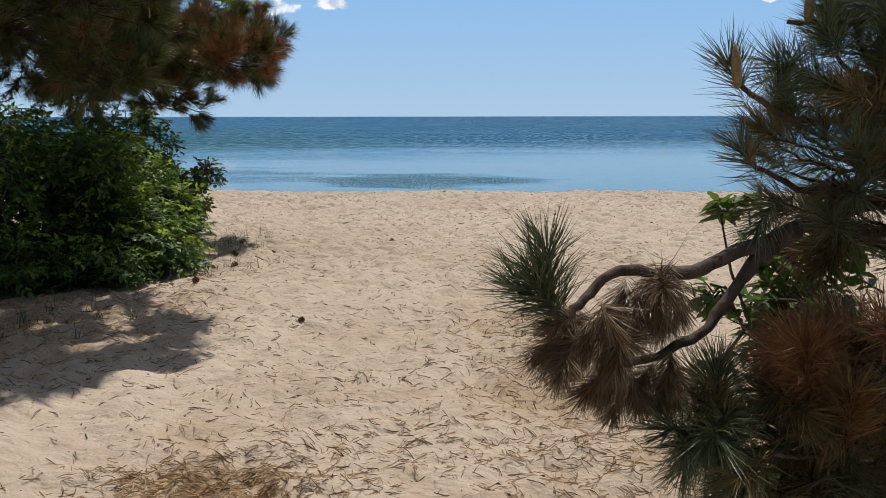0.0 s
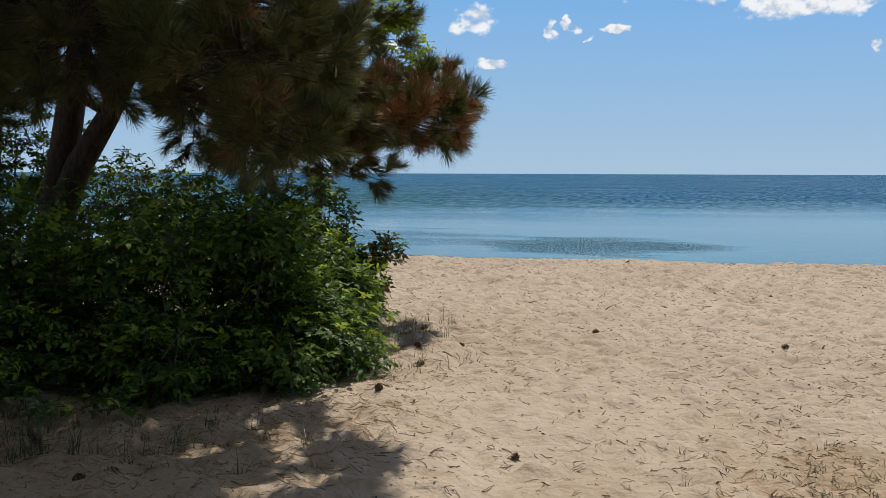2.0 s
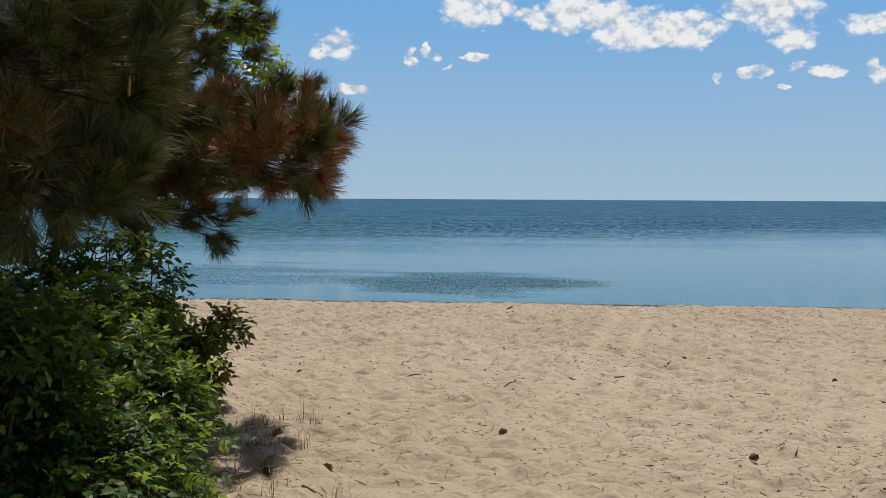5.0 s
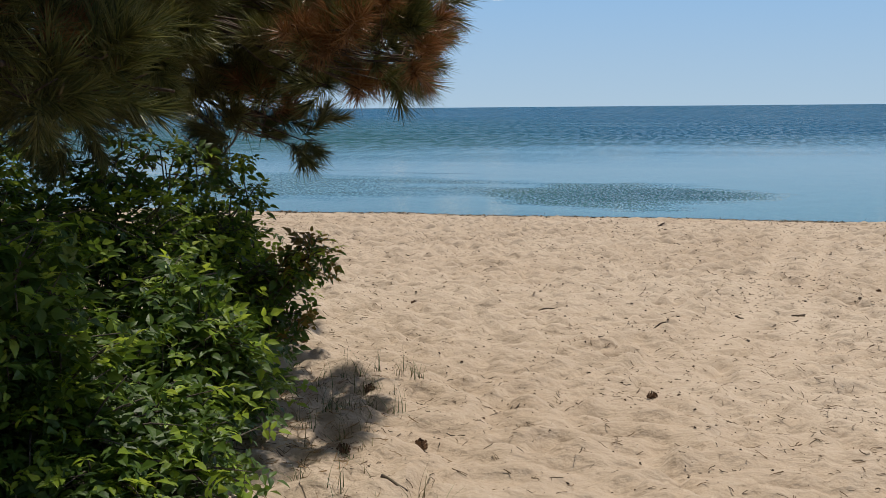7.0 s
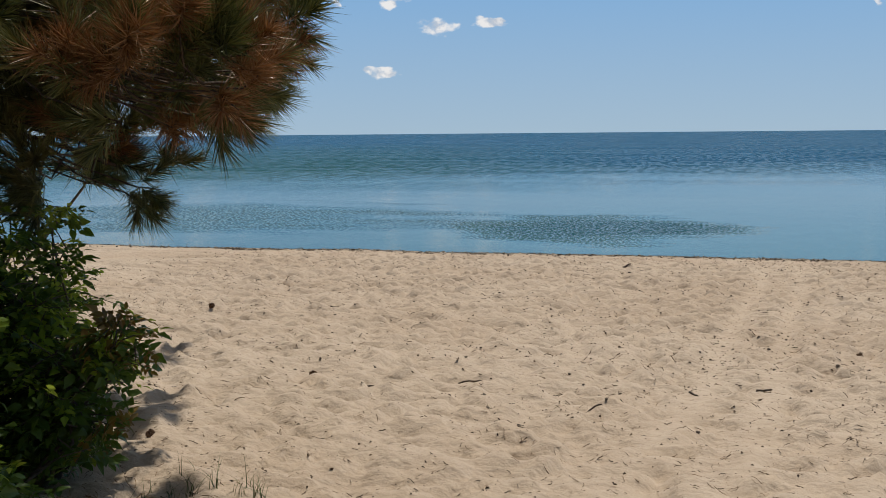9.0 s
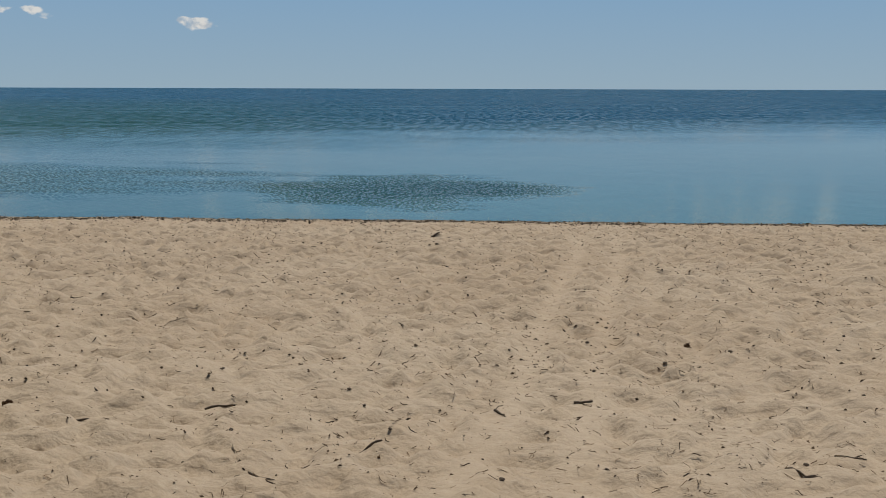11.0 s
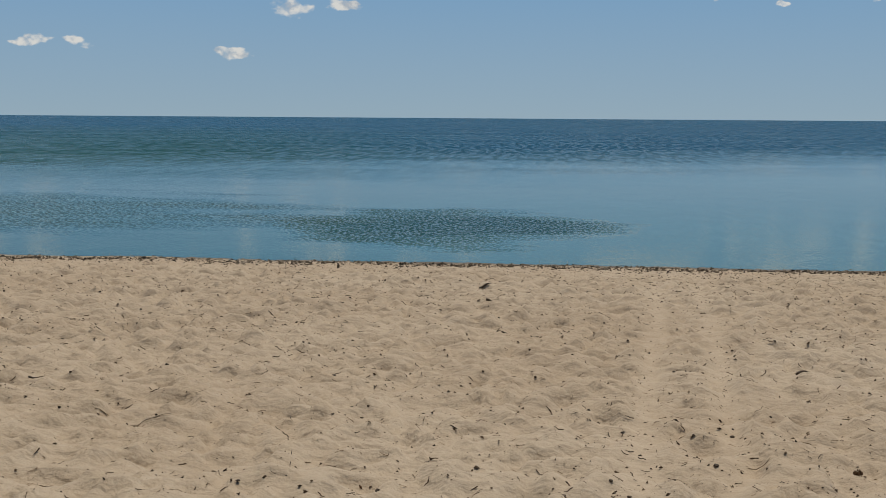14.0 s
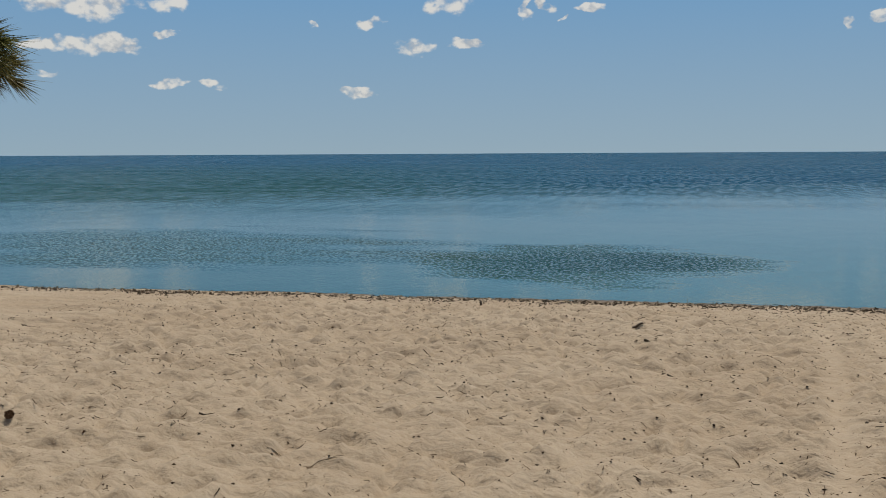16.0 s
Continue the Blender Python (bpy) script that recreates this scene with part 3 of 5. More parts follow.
def leaflet(length, width, lobes, seed, n=6):
    """A leaf along +y with a folded midrib, pointed side lobes and a long drooping tip."""
    r = np.random.default_rng(seed)
    u = np.linspace(0, 1, n)
    oval = np.sin(np.pi * u ** 0.7) ** 0.9
    lobed = np.interp(u, [0, 0.2, 0.4, 0.58, 0.76, 1], [0.03, 0.75, 1.15, 0.52, 0.5, 0.0])
    half = width / 2 * (oval * (1 - lobes) + lobed * lobes) * (1 + 0.12 * r.normal(0, 1, n))
    half[0], half[-1] = 0.0015, 0.0004
    z = -(0.12 + 0.3 * r.random()) * length * u ** 2
    mid = np.stack([np.zeros(n), u * length, z], -1)
    lift = (0.1 + 0.35 * r.random()) * half
    swing = length * lobes * np.interp(u, [0, 0.2, 0.4, 0.58, 0.76, 1], [0, 0, 0.13, -0.02, 0.05, 0])
    lft = np.stack([-half, u * length + swing, z + lift], -1)
    rgt = np.stack([half * (0.85 + 0.3 * r.random()), u * length + swing, z + lift], -1)
    v = np.concatenate([mid, lft, rgt])
    i = np.arange(n - 1)
    q = np.concatenate([np.stack([i, i + 1, n + i + 1, n + i], -1), np.stack([i, 2 * n + i, 2 * n + i + 1, i + 1], -1)])
    return v, np.concatenate([q[:, [0, 1, 2]], q[:, [0, 2, 3]]])


def compound_leaf(seed, size=0.075, count=5, n=6):
    """A stalk with toothed leaflets in pairs and one at its end, as an ash-leaved maple bears them."""
    r = np.random.default_rng(seed)
    stalk = size * 2.0
    vs, fs, off = [], [], 0
    spots = [(1.0, 0.0)] + [(0.72 - 0.3 * (k // 2), (62 + 10 * r.random()) * (1 if k % 2 else -1)) for k in range(count - 1)]
    for k, (u, ang) in enumerate(spots):
        v, f = leaflet(size * (1.15 if k == 0 else 0.95 + 0.2 * r.random()), size * (0.72 if k == 0 else 0.6), 0.6 if n > 4 else 0.25, seed * 9 + k, n)
        a = -math.radians(ang)
        m = np.array([[math.cos(a), -math.sin(a), 0], [math.sin(a), math.cos(a), 0], [0, 0, 1]])
        tilt = r.normal(0, 0.25)
        m = m @ np.array([[math.cos(tilt), 0, math.sin(tilt)], [0, 1, 0], [-math.sin(tilt), 0, math.cos(tilt)]])
        vs.append(v @ m.T + np.array([0, u * stalk, -0.2 * stalk * u * u]))
        fs.append(f + off)
        off += len(v)
    w = 0.0012
    sv = np.array([[-w, 0, 0], [w, 0, 0], [0, 0, w], [0, stalk, -0.2 * stalk]])
    vs.append(sv)
    fs.append(np.array([[0, 1, 3], [1, 2, 3], [2, 0, 3]]) + off)
    return np.concatenate(vs), np.concatenate(fs)


MAPLE_LEAVES = [compound_leaf(s, 0.044, 3 if s % 2 else 5, 7) for s in range(6)]
PLAIN_MAPLE = [compound_leaf(s, 0.048, 5, 4) for s in range(6)]
SMALL_LEAVES = [leaflet(0.055, 0.026, 0.0, s) for s in range(4)]


def in_blob(c, r, n, seed, hollow=0.35):
    g = np.random.default_rng(seed)
    d = unit(g.normal(0, 1, (n, 3)))
    rad = (hollow ** 3 + (1 - hollow ** 3) * g.random(n)) ** (1 / 3)
    lump = 1 + 0.22 * np.sin(d[:, 0] * 5 + seed) * np.sin(d[:, 1] * 4 + seed * 2) + 0.12 * np.sin(d[:, 2] * 9 + seed)
    return np.array(c) + d * np.array(r) * (rad * np.minimum(lump, 1.1))[:, None], d


def pine(name, base, trunk, blobs, label, seed=1):
    """A pine: a trunk, a limb for each mass of foliage, twigs, and needle shoots in green and rust.
    blobs: centre, radii, number of shoots, share of dry ones."""
    g = np.random.default_rng(seed)
    b = np.array(base)
    tree = thing(name, *base, label, "pine tree")
    pts = np.array(trunk, float)
    v, f = tube(pts, np.linspace(trunk_radius[name], trunk_radius[name] * 0.45, len(pts)), 12, 0.22)
    part("trunk", mesh_from("trunk", v - b, f, BARK, True), tree)
    spots, aims, drys, twigs = [], [], [], []
    for k, (c, r, n, dry) in enumerate(blobs):
        c, r = np.array(c, float), np.array(r, float)
        start = pts[np.argmin(np.linalg.norm(pts - (c - np.array([0, 0, 0.5 * r[2]])), axis=1))]
        way = unit(c - start)
        line = bend(start, c + way * r * 0.55, 0.06, 0.03, 9)
        v, f = tube(line, np.linspace(0.035, 0.007, 9), 6, 0.3)
        part("limb", mesh_from("limb", v - b, f, BARK, True), tree)
        n //= 4
        p, d = in_blob(c, r, n, seed * 31 + k, 0.2)
        p = c + (p - c) * np.where((g.random(n) < 0.18) & (c[2] < 3.6), 1.07, 1.0)[:, None]
        aim = unit(d * 0.9 + np.array([0.1, 0, 0.6]) + g.normal(0, 0.3, (n, 3)))
        isdry = g.random(n) + 0.3 * np.sin(p[:, 0] * 3.1 + p[:, 1] * 2.3) - 0.15 * d[:, 0] - 0.3 * d[:, 2] < dry * 1.5
        # shoots stand in whorls of four at each twig's end
        spots.append(np.repeat(p, 4, 0) + g.normal(0, 0.012, (4 * n, 3))), drys.append(np.repeat(isdry, 4) & (g.random(4 * n) < 0.7))
        fan = unit(np.repeat(aim, 4, 0) + g.normal(0, 0.42, (4 * n, 3)))
        aims.append(fan)
        for i in range(n):
            q = 0.5 * line[2 + int(g.integers(0, 7))] + 0.5 * line[np.argmin(np.linalg.norm(line - (p[i] - aim[i] * 0.25), axis=1))]
            mid = (q + p[i]) / 2 - np.array([0, 0, 0.04]) + g.normal(0, 0.02, 3)
            twigs.append(tube([q, mid, p[i], p[i] + aim[i] * 0.13], [0.006, 0.0045, 0.0035, 0.002], 4))
    v, f = join(twigs)
    part("branchwork", mesh_from("branchwork", v - b, f, BARK, True), tree, kind="stuff")
    p, a, dry = np.concatenate(spots), np.concatenate(aims), np.concatenate(drys)
    # the shoots that hang furthest out over the sand are parts of their own
    order = np.argsort(-(p[:, 0] - 0.15 * np.abs(p[:, 2] - 2.2)) + 100 * (p[:, 2] > 3.4))
    single = np.zeros(len(p), bool)
    single[order[:240 if name == "pine_tree" else 0]] = True
    high = (p[:, 2] > 3.75) | (name == "blocker_pine")
    for s, pname, mat, temps in ((0, "needles", NEEDLE, FAR_SHOOTS), (1, "dry_needles", DRY_NEEDLE, LIMP_SHOOTS), (2, "unseen_needles", NEEDLE, UNSEEN_SHOOTS)):
        m = high if s == 2 else (dry == bool(s)) & ~single & ~high
        n = int(m.sum())
        if n:
            v, f = scatter(temps, frames_along(a[m], g.random(n) * 6.3), p[m] - b, 0.85 + 0.4 * g.random(n), g.integers(0, len(temps), n))
            part(pname, mesh_from(pname, v, f, mat), tree, "rust-brown dying needles" if s == 1 else "", kind="stuff")
        m = np.where((dry == bool(s)) & single & ~high & (s < 2))[0]
        if len(m):
            meshes = [mesh_from("needle_shoot", tv, tf, mat) for tv, tf in temps]
            for i in m:
                needle_shoot(tree, b, meshes, p[i], a[i], g, "rust-brown dying needles" if s else "")
                if g.random() < 0.12 and a[i][2] > 0:
                    candle(tree, b, p[i] + a[i] * 0.1, a[i] * 0.4 + np.array([0, 0, 1.0]), g.uniform(0.045, 0.075), 0.7)
    return tree


def needle_shoot(tree, b, meshes, at, way, g, label="", size=None):
    ob = part("needle_shoot", meshes[int(g.integers(0, len(meshes)))], tree, label)
    r = frames_along(np.array([way], float), np.array([g.random() * 6.3]))[0]
    m = Matrix([[*r[k], 0.0] for k in range(3)] + [[0, 0, 0, 1]])
    k = size or 0.85 + 0.4 * g.random()
    ob.matrix_basis = Matrix.Translation(Vector(np.array(at) - b)) @ m @ Matrix.Scale(k, 4)
    return ob


def candle(tree, base, at, way, length, thick=1.0):
    """A pale upright bud at the end of a shoot."""
    p = np.array(at) - np.array(base)
    w = unit(np.array(way, float))
    u = np.linspace(0, 1, 6)
    v, f = tube(p + w * (u * length)[:, None], np.array([0.006, 0.010, 0.011, 0.010, 0.007, 0.002]) * thick, 8, 0.3)
    part("candle", mesh_from("candle", v, f, CANDLE, True), tree, "pale brown upright bud")


trunk_radius = {"pine_tree": 0.13, "old_pine": 0.12, "young_pine": 0.06, "blocker_pine": 0.14}


# ---- the pine at the edge of the sand ----
PINE_AT = (-6.2, 8.5, gz(-6.2, 8.5))
leaning = pine("pine_tree", PINE_AT,
     [(-6.2, 8.5, 0.45), (-5.92, 8.5, 1.2), (-5.64, 8.5, 1.83), (-5.32, 8.5, 2.27), (-5.16, 8.5, 2.6), (-5.07, 8.45, 3.25), (-4.9, 8.3, 4.0), (-4.7, 8.0, 4.8)],
     [((-2.60, 8.5, 2.16), (0.36, 0.34, 0.20), 130, 0.22),
      ((-2.80, 9.12, 2.40), (0.43, 0.38, 0.25), 180, 0.36),
      ((-3.3, 9.4, 2.26), (0.46, 0.42, 0.30), 240, 0.06),
      ((-3.52, 9.35, 1.86), (0.34, 0.40, 0.16), 100, 0.0),
      ((-3.72, 9.6, 3.05), (0.58, 0.62, 0.45), 210, 0.0),
      ((-3.9, 8.0, 2.42), (0.8, 0.95, 0.46), 460, 0.0),
      ((-3.15, 6.75, 2.5), (0.66, 0.8, 0.36), 320, 0.0),
      ((-3.62, 7.9, 1.98), (0.38, 0.45, 0.2), 160, 0.0),
      ((-3.8, 9.0, 2.4), (0.42, 0.5, 0.38), 260, 0.02),
      ((-2.86, 6.6, 2.05), (0.30, 0.42, 0.22), 150, 0.1),
      ((-4.4, 6.8, 2.78), (1.0, 1.0, 0.55), 440, 0.0),
      ((-3.6, 10.5, 2.45), (0.32, 0.42, 0.24), 140, 0.0),
      ((-4.3, 11.9, 2.55), (0.36, 0.4, 0.26), 110, 0.0),
      ((-3.9, 10.2, 3.3), (0.8, 0.8, 0.5), 140, 0.0),
      # masses centred above 4 m are unseen, added to cast and deepen shade
      ((-3.1, 4.6, 4.7), (1.3, 1.0, 0.45), 480, 0.0),
      ((-6.3, 9.4, 4.7), (1.6, 1.2, 0.5), 700, 0.0),
      ((-2.9, 7.35, 4.4), (0.9, 0.42, 0.4), 180, 0.0),
      ((-2.3, 5.95, 4.35), (1.1, 1.3, 0.45), 1000, 0.0),
      ((-4.2, 6.0, 4.6), (1.6, 1.5, 0.55), 1050, 0.0),
      ((-5.0, 7.0, 4.8), (1.2, 1.0, 0.5), 850, 0.0),
      ((-4.5, 8.9, 2.6), (0.6, 0.45, 0.26), 220, 0.0),
      ((-5.9, 8.9, 3.2), (0.8, 0.5, 0.5), 240, 0.0),
      ((-4.9, 8.4, 4.3), (1.3, 1.3, 0.6), 480, 0.0),
      ((-4.9, 7.6, 3.2), (1.0, 1.1, 0.6), 280, 0.0),
      ((-6.0, 7.0, 3.1), (1.1, 1.1, 0.7), 300, 0.0)],
     "leaning pine with dense dark needles and rust-brown dying tips", seed=3)

_v, _f = tube(bend((-5.1, 8.45, 2.75), (-2.95, 7.6, 1.98), -0.1, 0.02, 11), np.linspace(0.035, 0.006, 11), 9, 0.3)
part("limb", mesh_from("limb", _v - np.array(PINE_AT), _f, BARK, True), leaning)
_v, _f = tube([(-6.25, 8.6, 0.45), (-6.0, 8.58, 1.2), (-5.82, 8.55, 1.93), (-5.68, 8.5, 2.4), (-5.59, 8.5, 2.82), (-5.5, 8.4, 3.5), (-5.35, 8.2, 4.3)], np.linspace(0.15, 0.08, 7), 12, 0.22)
part("trunk", mesh_from("trunk", _v - np.array(PINE_AT), _f, BARK, True), leaning)
for at, way, ln in (((-2.45, 6.42, 2.32), (0.1, -0.1, 1), 0.07), ((-2.3, 8.05, 2.44), (0, 0, 1), 0.06), ((-2.24, 8.4, 2.46), (0.1, 0, 1), 0.06), ((-2.5, 8.15, 2.46), (-0.1, 0, 1), 0.05), ((-2.9, 8.5, 2.02), (0.1, -0.1, 1), 0.05)):
    candle(leaning, PINE_AT, at, way, ln, 0.6)

OLD_AT = (-7.7, 9.7, gz(-7.7, 9.7))
old = pine("old_pine", OLD_AT,
     [(-7.7, 9.7, 0.45), (-7.6, 9.7, 1.4), (-7.4, 9.6, 2.4), (-7.2, 9.5, 3.5), (-7.0, 9.3, 4.6)],
     [((-6.2, 8.0, 3.5), (1.1, 1.1, 0.7), 420, 0.0), ((-7.4, 8.2, 3.2), (1.0, 1.1, 0.6), 380, 0.05), ((-6.9, 9.3, 3.2), (1.1, 0.6, 0.6), 300, 0.0),
      ((-6.8, 9.6, 4.6), (1.6, 1.5, 0.9), 180, 0.0), ((-7.9, 7.6, 2.6), (0.9, 0.9, 0.5), 160, 0.0), ((-6.9, 8.8, 2.6), (0.9, 0.5, 0.4), 200, 0.0)],
     "upright pine with a dark trunk behind the shrubs", seed=5)

# unseen pines behind and beside the path's start, added to hold off sky light
blocker = pine("blocker_pine", (3.6, -1.2, gz(3.6, -1.2) - 0.1),
     [(3.6, -1.2, 0.4), (3.65, -1.2, 2.0), (3.6, -1.15, 4.0), (3.6, -1.1, 6.5)],
     [((3.2, -1.8, 4.2), (1.3, 1.2, 0.6), 90, 0.0), ((4.3, -0.8, 4.6), (1.3, 1.2, 0.6), 90, 0.0), ((3.4, -0.5, 5.4), (1.4, 1.3, 0.7), 90, 0.0), ((3.8, -1.6, 6.4), (1.1, 1.1, 0.8), 80, 0.0),
      ((2.9, -1.0, 2.4), (1.0, 1.0, 0.5), 70, 0.0), ((4.2, -0.6, 2.6), (1.0, 1.0, 0.5), 70, 0.0), ((3.4, -1.9, 1.7), (1.1, 0.9, 0.5), 70, 0.0)],
     "unseen tall pine added beside the path to block sky light", seed=23)
for x, y, k, a in ((1.2, -4.6, 1.1, 110), (-2.2, -3.2, 1.0, 200), (-5.4, -1.6, 1.0, 300), (-8.6, 1.6, 0.95, 20), (5.8, 2.2, 0.9, 80), (-5.0, -6.0, 1.2, 150), (4.6, -6.0, 1.2, 260), (-0.4, -6.5, 1.2, 60), (-4.8, 2.0, 1.0, 45), (-6.8, 3.4, 1.0, 230), (2.4, -3.0, 0.9, 10), (-4.0, -3.6, 0.9, 90), (-7.4, -0.6, 1.0, 160)):
    copy_thing(blocker, pose(x, y, gz(x, y) - 0.1, 0, 0, a) @ Matrix.Scale(k, 4))


# ---- shrubs ----
def shrub(x, y, blobs, label, seed, leafmat=None, young=None, temps=None, group="shrubs", leaf_parts=0, sprawl=0.35, stems=4, tip=None, reach=0.24, lit_young=1.0):
    """A leafy shrub: several stems from the ground, and twigs in lobes that each bear a flat spray of leaves."""
    g = np.random.default_rng(seed)
    b = np.array((x, y, gz(x, y)))
    bush = thing("shrub", *b, label, "shrub", group)
    each = 7
    lp, ld, lo, lu, twigs = [], [], [], [], []
    for k, (c, r, n) in enumerate(blobs):
        c, r = np.array(c, float), np.array(r, float)
        for s in range(stems):
            foot = b + np.array([*(g.normal(0, 0.12, 2) + sprawl * (c - b)[:2]), 0])
            foot[2] = gz(foot[0], foot[1]) - 0.02
            end = c + unit(g.normal(0, 1, 3)) * r * 0.6
            v, f = tube(bend(foot, end, 0.0, 0.03), np.linspace(0.010, 0.003, 7), 6, 0.2)
            part("stem", mesh_from("stem", v - b, f, STEM, True), bush)
        m = max(2, int(1.4 * n / each))
        p, d = in_blob(c, r, m, seed * 17 + k, 0.4)
        way = unit(d * np.array([1, 1, 0.5]) + np.array([0, 0, 0.3]) + g.normal(0, 0.35, (m, 3)))
        span = min(reach, 0.8 * float(r.min()) + 0.04) * (0.7 + 0.6 * g.random(m))
        root = p - way * span[:, None]
        across = unit(np.cross(way, np.array([0, 0, 1.0]) + g.normal(0, 0.2, (m, 3))))
        for i in range(each):
            u = 0.2 + 0.8 * i / (each - 1)
            side = 1.0 if i % 2 else -1.0
            at = root + way * (span * u)[:, None] + np.array([0, 0, -0.12]) * (span * u * u)[:, None]
            o = way * (1.0 if i == each - 1 else 0.55) + across * (0.0 if i == each - 1 else 0.85 * side)
            o = unit(o + g.normal(0, 0.22, (m, 3)) + np.array([0, 0, -0.18]))
            ok = at[:, 2] > ground_z(at[:, 0], at[:, 1]) + 0.05
            lp.append(at[ok]), ld.append(d[ok]), lo.append(o[ok]), lu.append(np.full(int(ok.sum()), u))
        low = np.maximum(root[:, 2], ground_z(root[:, 0], root[:, 1]) + 0.02)
        for i in range(m):
            q = np.array([root[i][0], root[i][1], low[i]])
            twigs.append(tube([q, (q + p[i]) / 2, p[i] - np.array([0, 0, 0.12 * span[i]])], [0.004, 0.003, 0.0014], 4))
    v, f = join(twigs)
    part("branchwork", mesh_from("branchwork", v - b, f, STEM, True), bush, kind="stuff")
    p, d, out, along = np.concatenate(lp), np.concatenate(ld), np.concatenate(lo), np.concatenate(lu)
    n = len(p)
    nrm = unit(np.array([0.05, 0.1, 1.0]) + g.normal(0, 0.45, (n, 3)) + d * 0.25)
    side = unit(np.cross(out, nrm))
    nrm = np.cross(side, out)
    rot = np.stack([side, out, nrm], -1)
    temps = temps or MAPLE_LEAVES
    size = (0.7 + 0.6 * g.random(n)) * np.interp(along, [0.2, 0.7, 1.0], [1.05, 1.0, 0.8])
    pick = g.integers(0, len(temps), n)
    # young leaves at twig ends; their share on upper sides also paints sunlit leaves
    top = (d[:, 2] > -0.1) & (g.random(n) < lit_young * np.interp(along, [0.6, 0.85, 1.0], [0.06, 0.4, 0.6]))
    single = np.zeros(n, bool)
    if leaf_parts:
        single[np.argsort(-(p[:, 0] + 0.25 * p[:, 2]))[:leaf_parts]] = True
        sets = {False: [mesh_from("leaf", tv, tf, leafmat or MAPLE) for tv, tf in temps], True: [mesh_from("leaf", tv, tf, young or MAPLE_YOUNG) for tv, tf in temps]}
        reds = [mesh_from("leaf", tv, tf, MAPLE_TIP) for tv, tf in temps]
        for i in np.where(single)[0]:
            red = tip is not None and p[i][0] > tip[0] and p[i][1] > tip[1] and g.random() < 0.45
            ob = part("leaf", reds[pick[i]] if red else sets[bool(top[i])][pick[i]], bush, "reddish young leaf" if red else "")
            ob.matrix_basis = Matrix.Translation(Vector(p[i] - b)) @ Matrix([[*rot[i][k], 0.0] for k in range(3)] + [[0, 0, 0, 1]]) @ Matrix.Scale(size[i], 4)
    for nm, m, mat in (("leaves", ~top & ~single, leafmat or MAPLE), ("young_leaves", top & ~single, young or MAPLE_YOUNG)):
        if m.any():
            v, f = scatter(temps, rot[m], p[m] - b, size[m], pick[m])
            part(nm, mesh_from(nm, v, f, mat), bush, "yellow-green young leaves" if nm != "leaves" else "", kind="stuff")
    return bush


SHRUB = "dense green ash-leaved maple shrub on sand under the pine"
shrub(-3.15, 7.4, [((-3.0, 7.5, 0.96), (0.42, 0.55, 0.42), 1250), ((-2.76, 6.85, 0.82), (0.48, 0.42, 0.31), 1000), ((-3.0, 7.85, 0.78), (0.34, 0.4, 0.28), 420), ((-3.2, 6.9, 1.1), (0.45, 0.45, 0.3), 420)],
      "low green ash-leaved maple shrub spilling onto the sand", 11, leaf_parts=280, stems=3, lit_young=0.75)
shrub(-3.7, 8.8, [((-3.60, 8.9, 1.05), (0.44, 0.42, 0.46), 1000), ((-3.8, 8.2, 1.25), (0.62, 0.6, 0.42), 1150), ((-2.94, 8.76, 1.2), (0.13, 0.14, 0.13), 49), ((-3.18, 8.75, 1.0), (0.25, 0.3, 0.28), 240), ((-3.85, 9.35, 1.25), (0.4, 0.4, 0.32), 260), ((-3.5, 8.85, 0.72), (0.36, 0.36, 0.2), 260), ((-3.8, 9.3, 1.62), (0.42, 0.3, 0.14), 90), ((-3.75, 8.45, 1.68), (0.42, 0.4, 0.2), 130), ((-3.45, 9.0, 1.5), (0.14, 0.12, 0.12), 26)],
      "green ash-leaved maple shrub with a leafy tip reaching over the sand", 12, leaf_parts=280, stems=3, tip=(-3.04, 8.5), lit_young=1.7)
shrub(-3.9, 6.9, [((-3.8, 6.75, 1.1), (0.7, 0.6, 0.55), 900), ((-4.5, 6.6, 0.95), (0.7, 0.6, 0.5), 640), ((-4.0, 7.5, 1.4), (0.75, 0.65, 0.38), 700)], SHRUB, 13)
shrub(-3.3, 6.3, [((-3.05, 6.4, 0.76), (0.45, 0.32, 0.24), 420), ((-3.55, 6.05, 0.80), (0.5, 0.35, 0.30), 480), ((-3.0, 6.75, 1.0), (0.42, 0.4, 0.32), 360), ((-3.05, 6.7, 1.42), (0.42, 0.36, 0.26), 420), ((-3.6, 6.2, 1.3), (0.45, 0.35, 0.3), 360), ((-2.78, 6.36, 0.74), (0.34, 0.28, 0.2), 300), ((-3.3, 5.95, 0.78), (0.45, 0.28, 0.25), 320)], "low shaded maple shrub at the edge of the sand", 17, stems=2)
shrub(-4.5, 5.9, [((-4.25, 5.75, 0.86), (0.55, 0.36, 0.34), 500), ((-4.95, 5.65, 0.9), (0.6, 0.4, 0.4), 480), ((-4.6, 6.1, 1.3), (0.8, 0.5, 0.4), 520)], SHRUB, 18, temps=PLAIN_MAPLE, stems=2)
shrub(-5.1, 7.4, [((-5.1, 7.2, 1.1), (0.8, 0.8, 0.6), 600), ((-5.0, 8.3, 1.25), (0.9, 0.8, 0.55), 480), ((-5.6, 6.5, 0.95), (0.7, 0.7, 0.5), 500)], SHRUB, 14, temps=PLAIN_MAPLE)
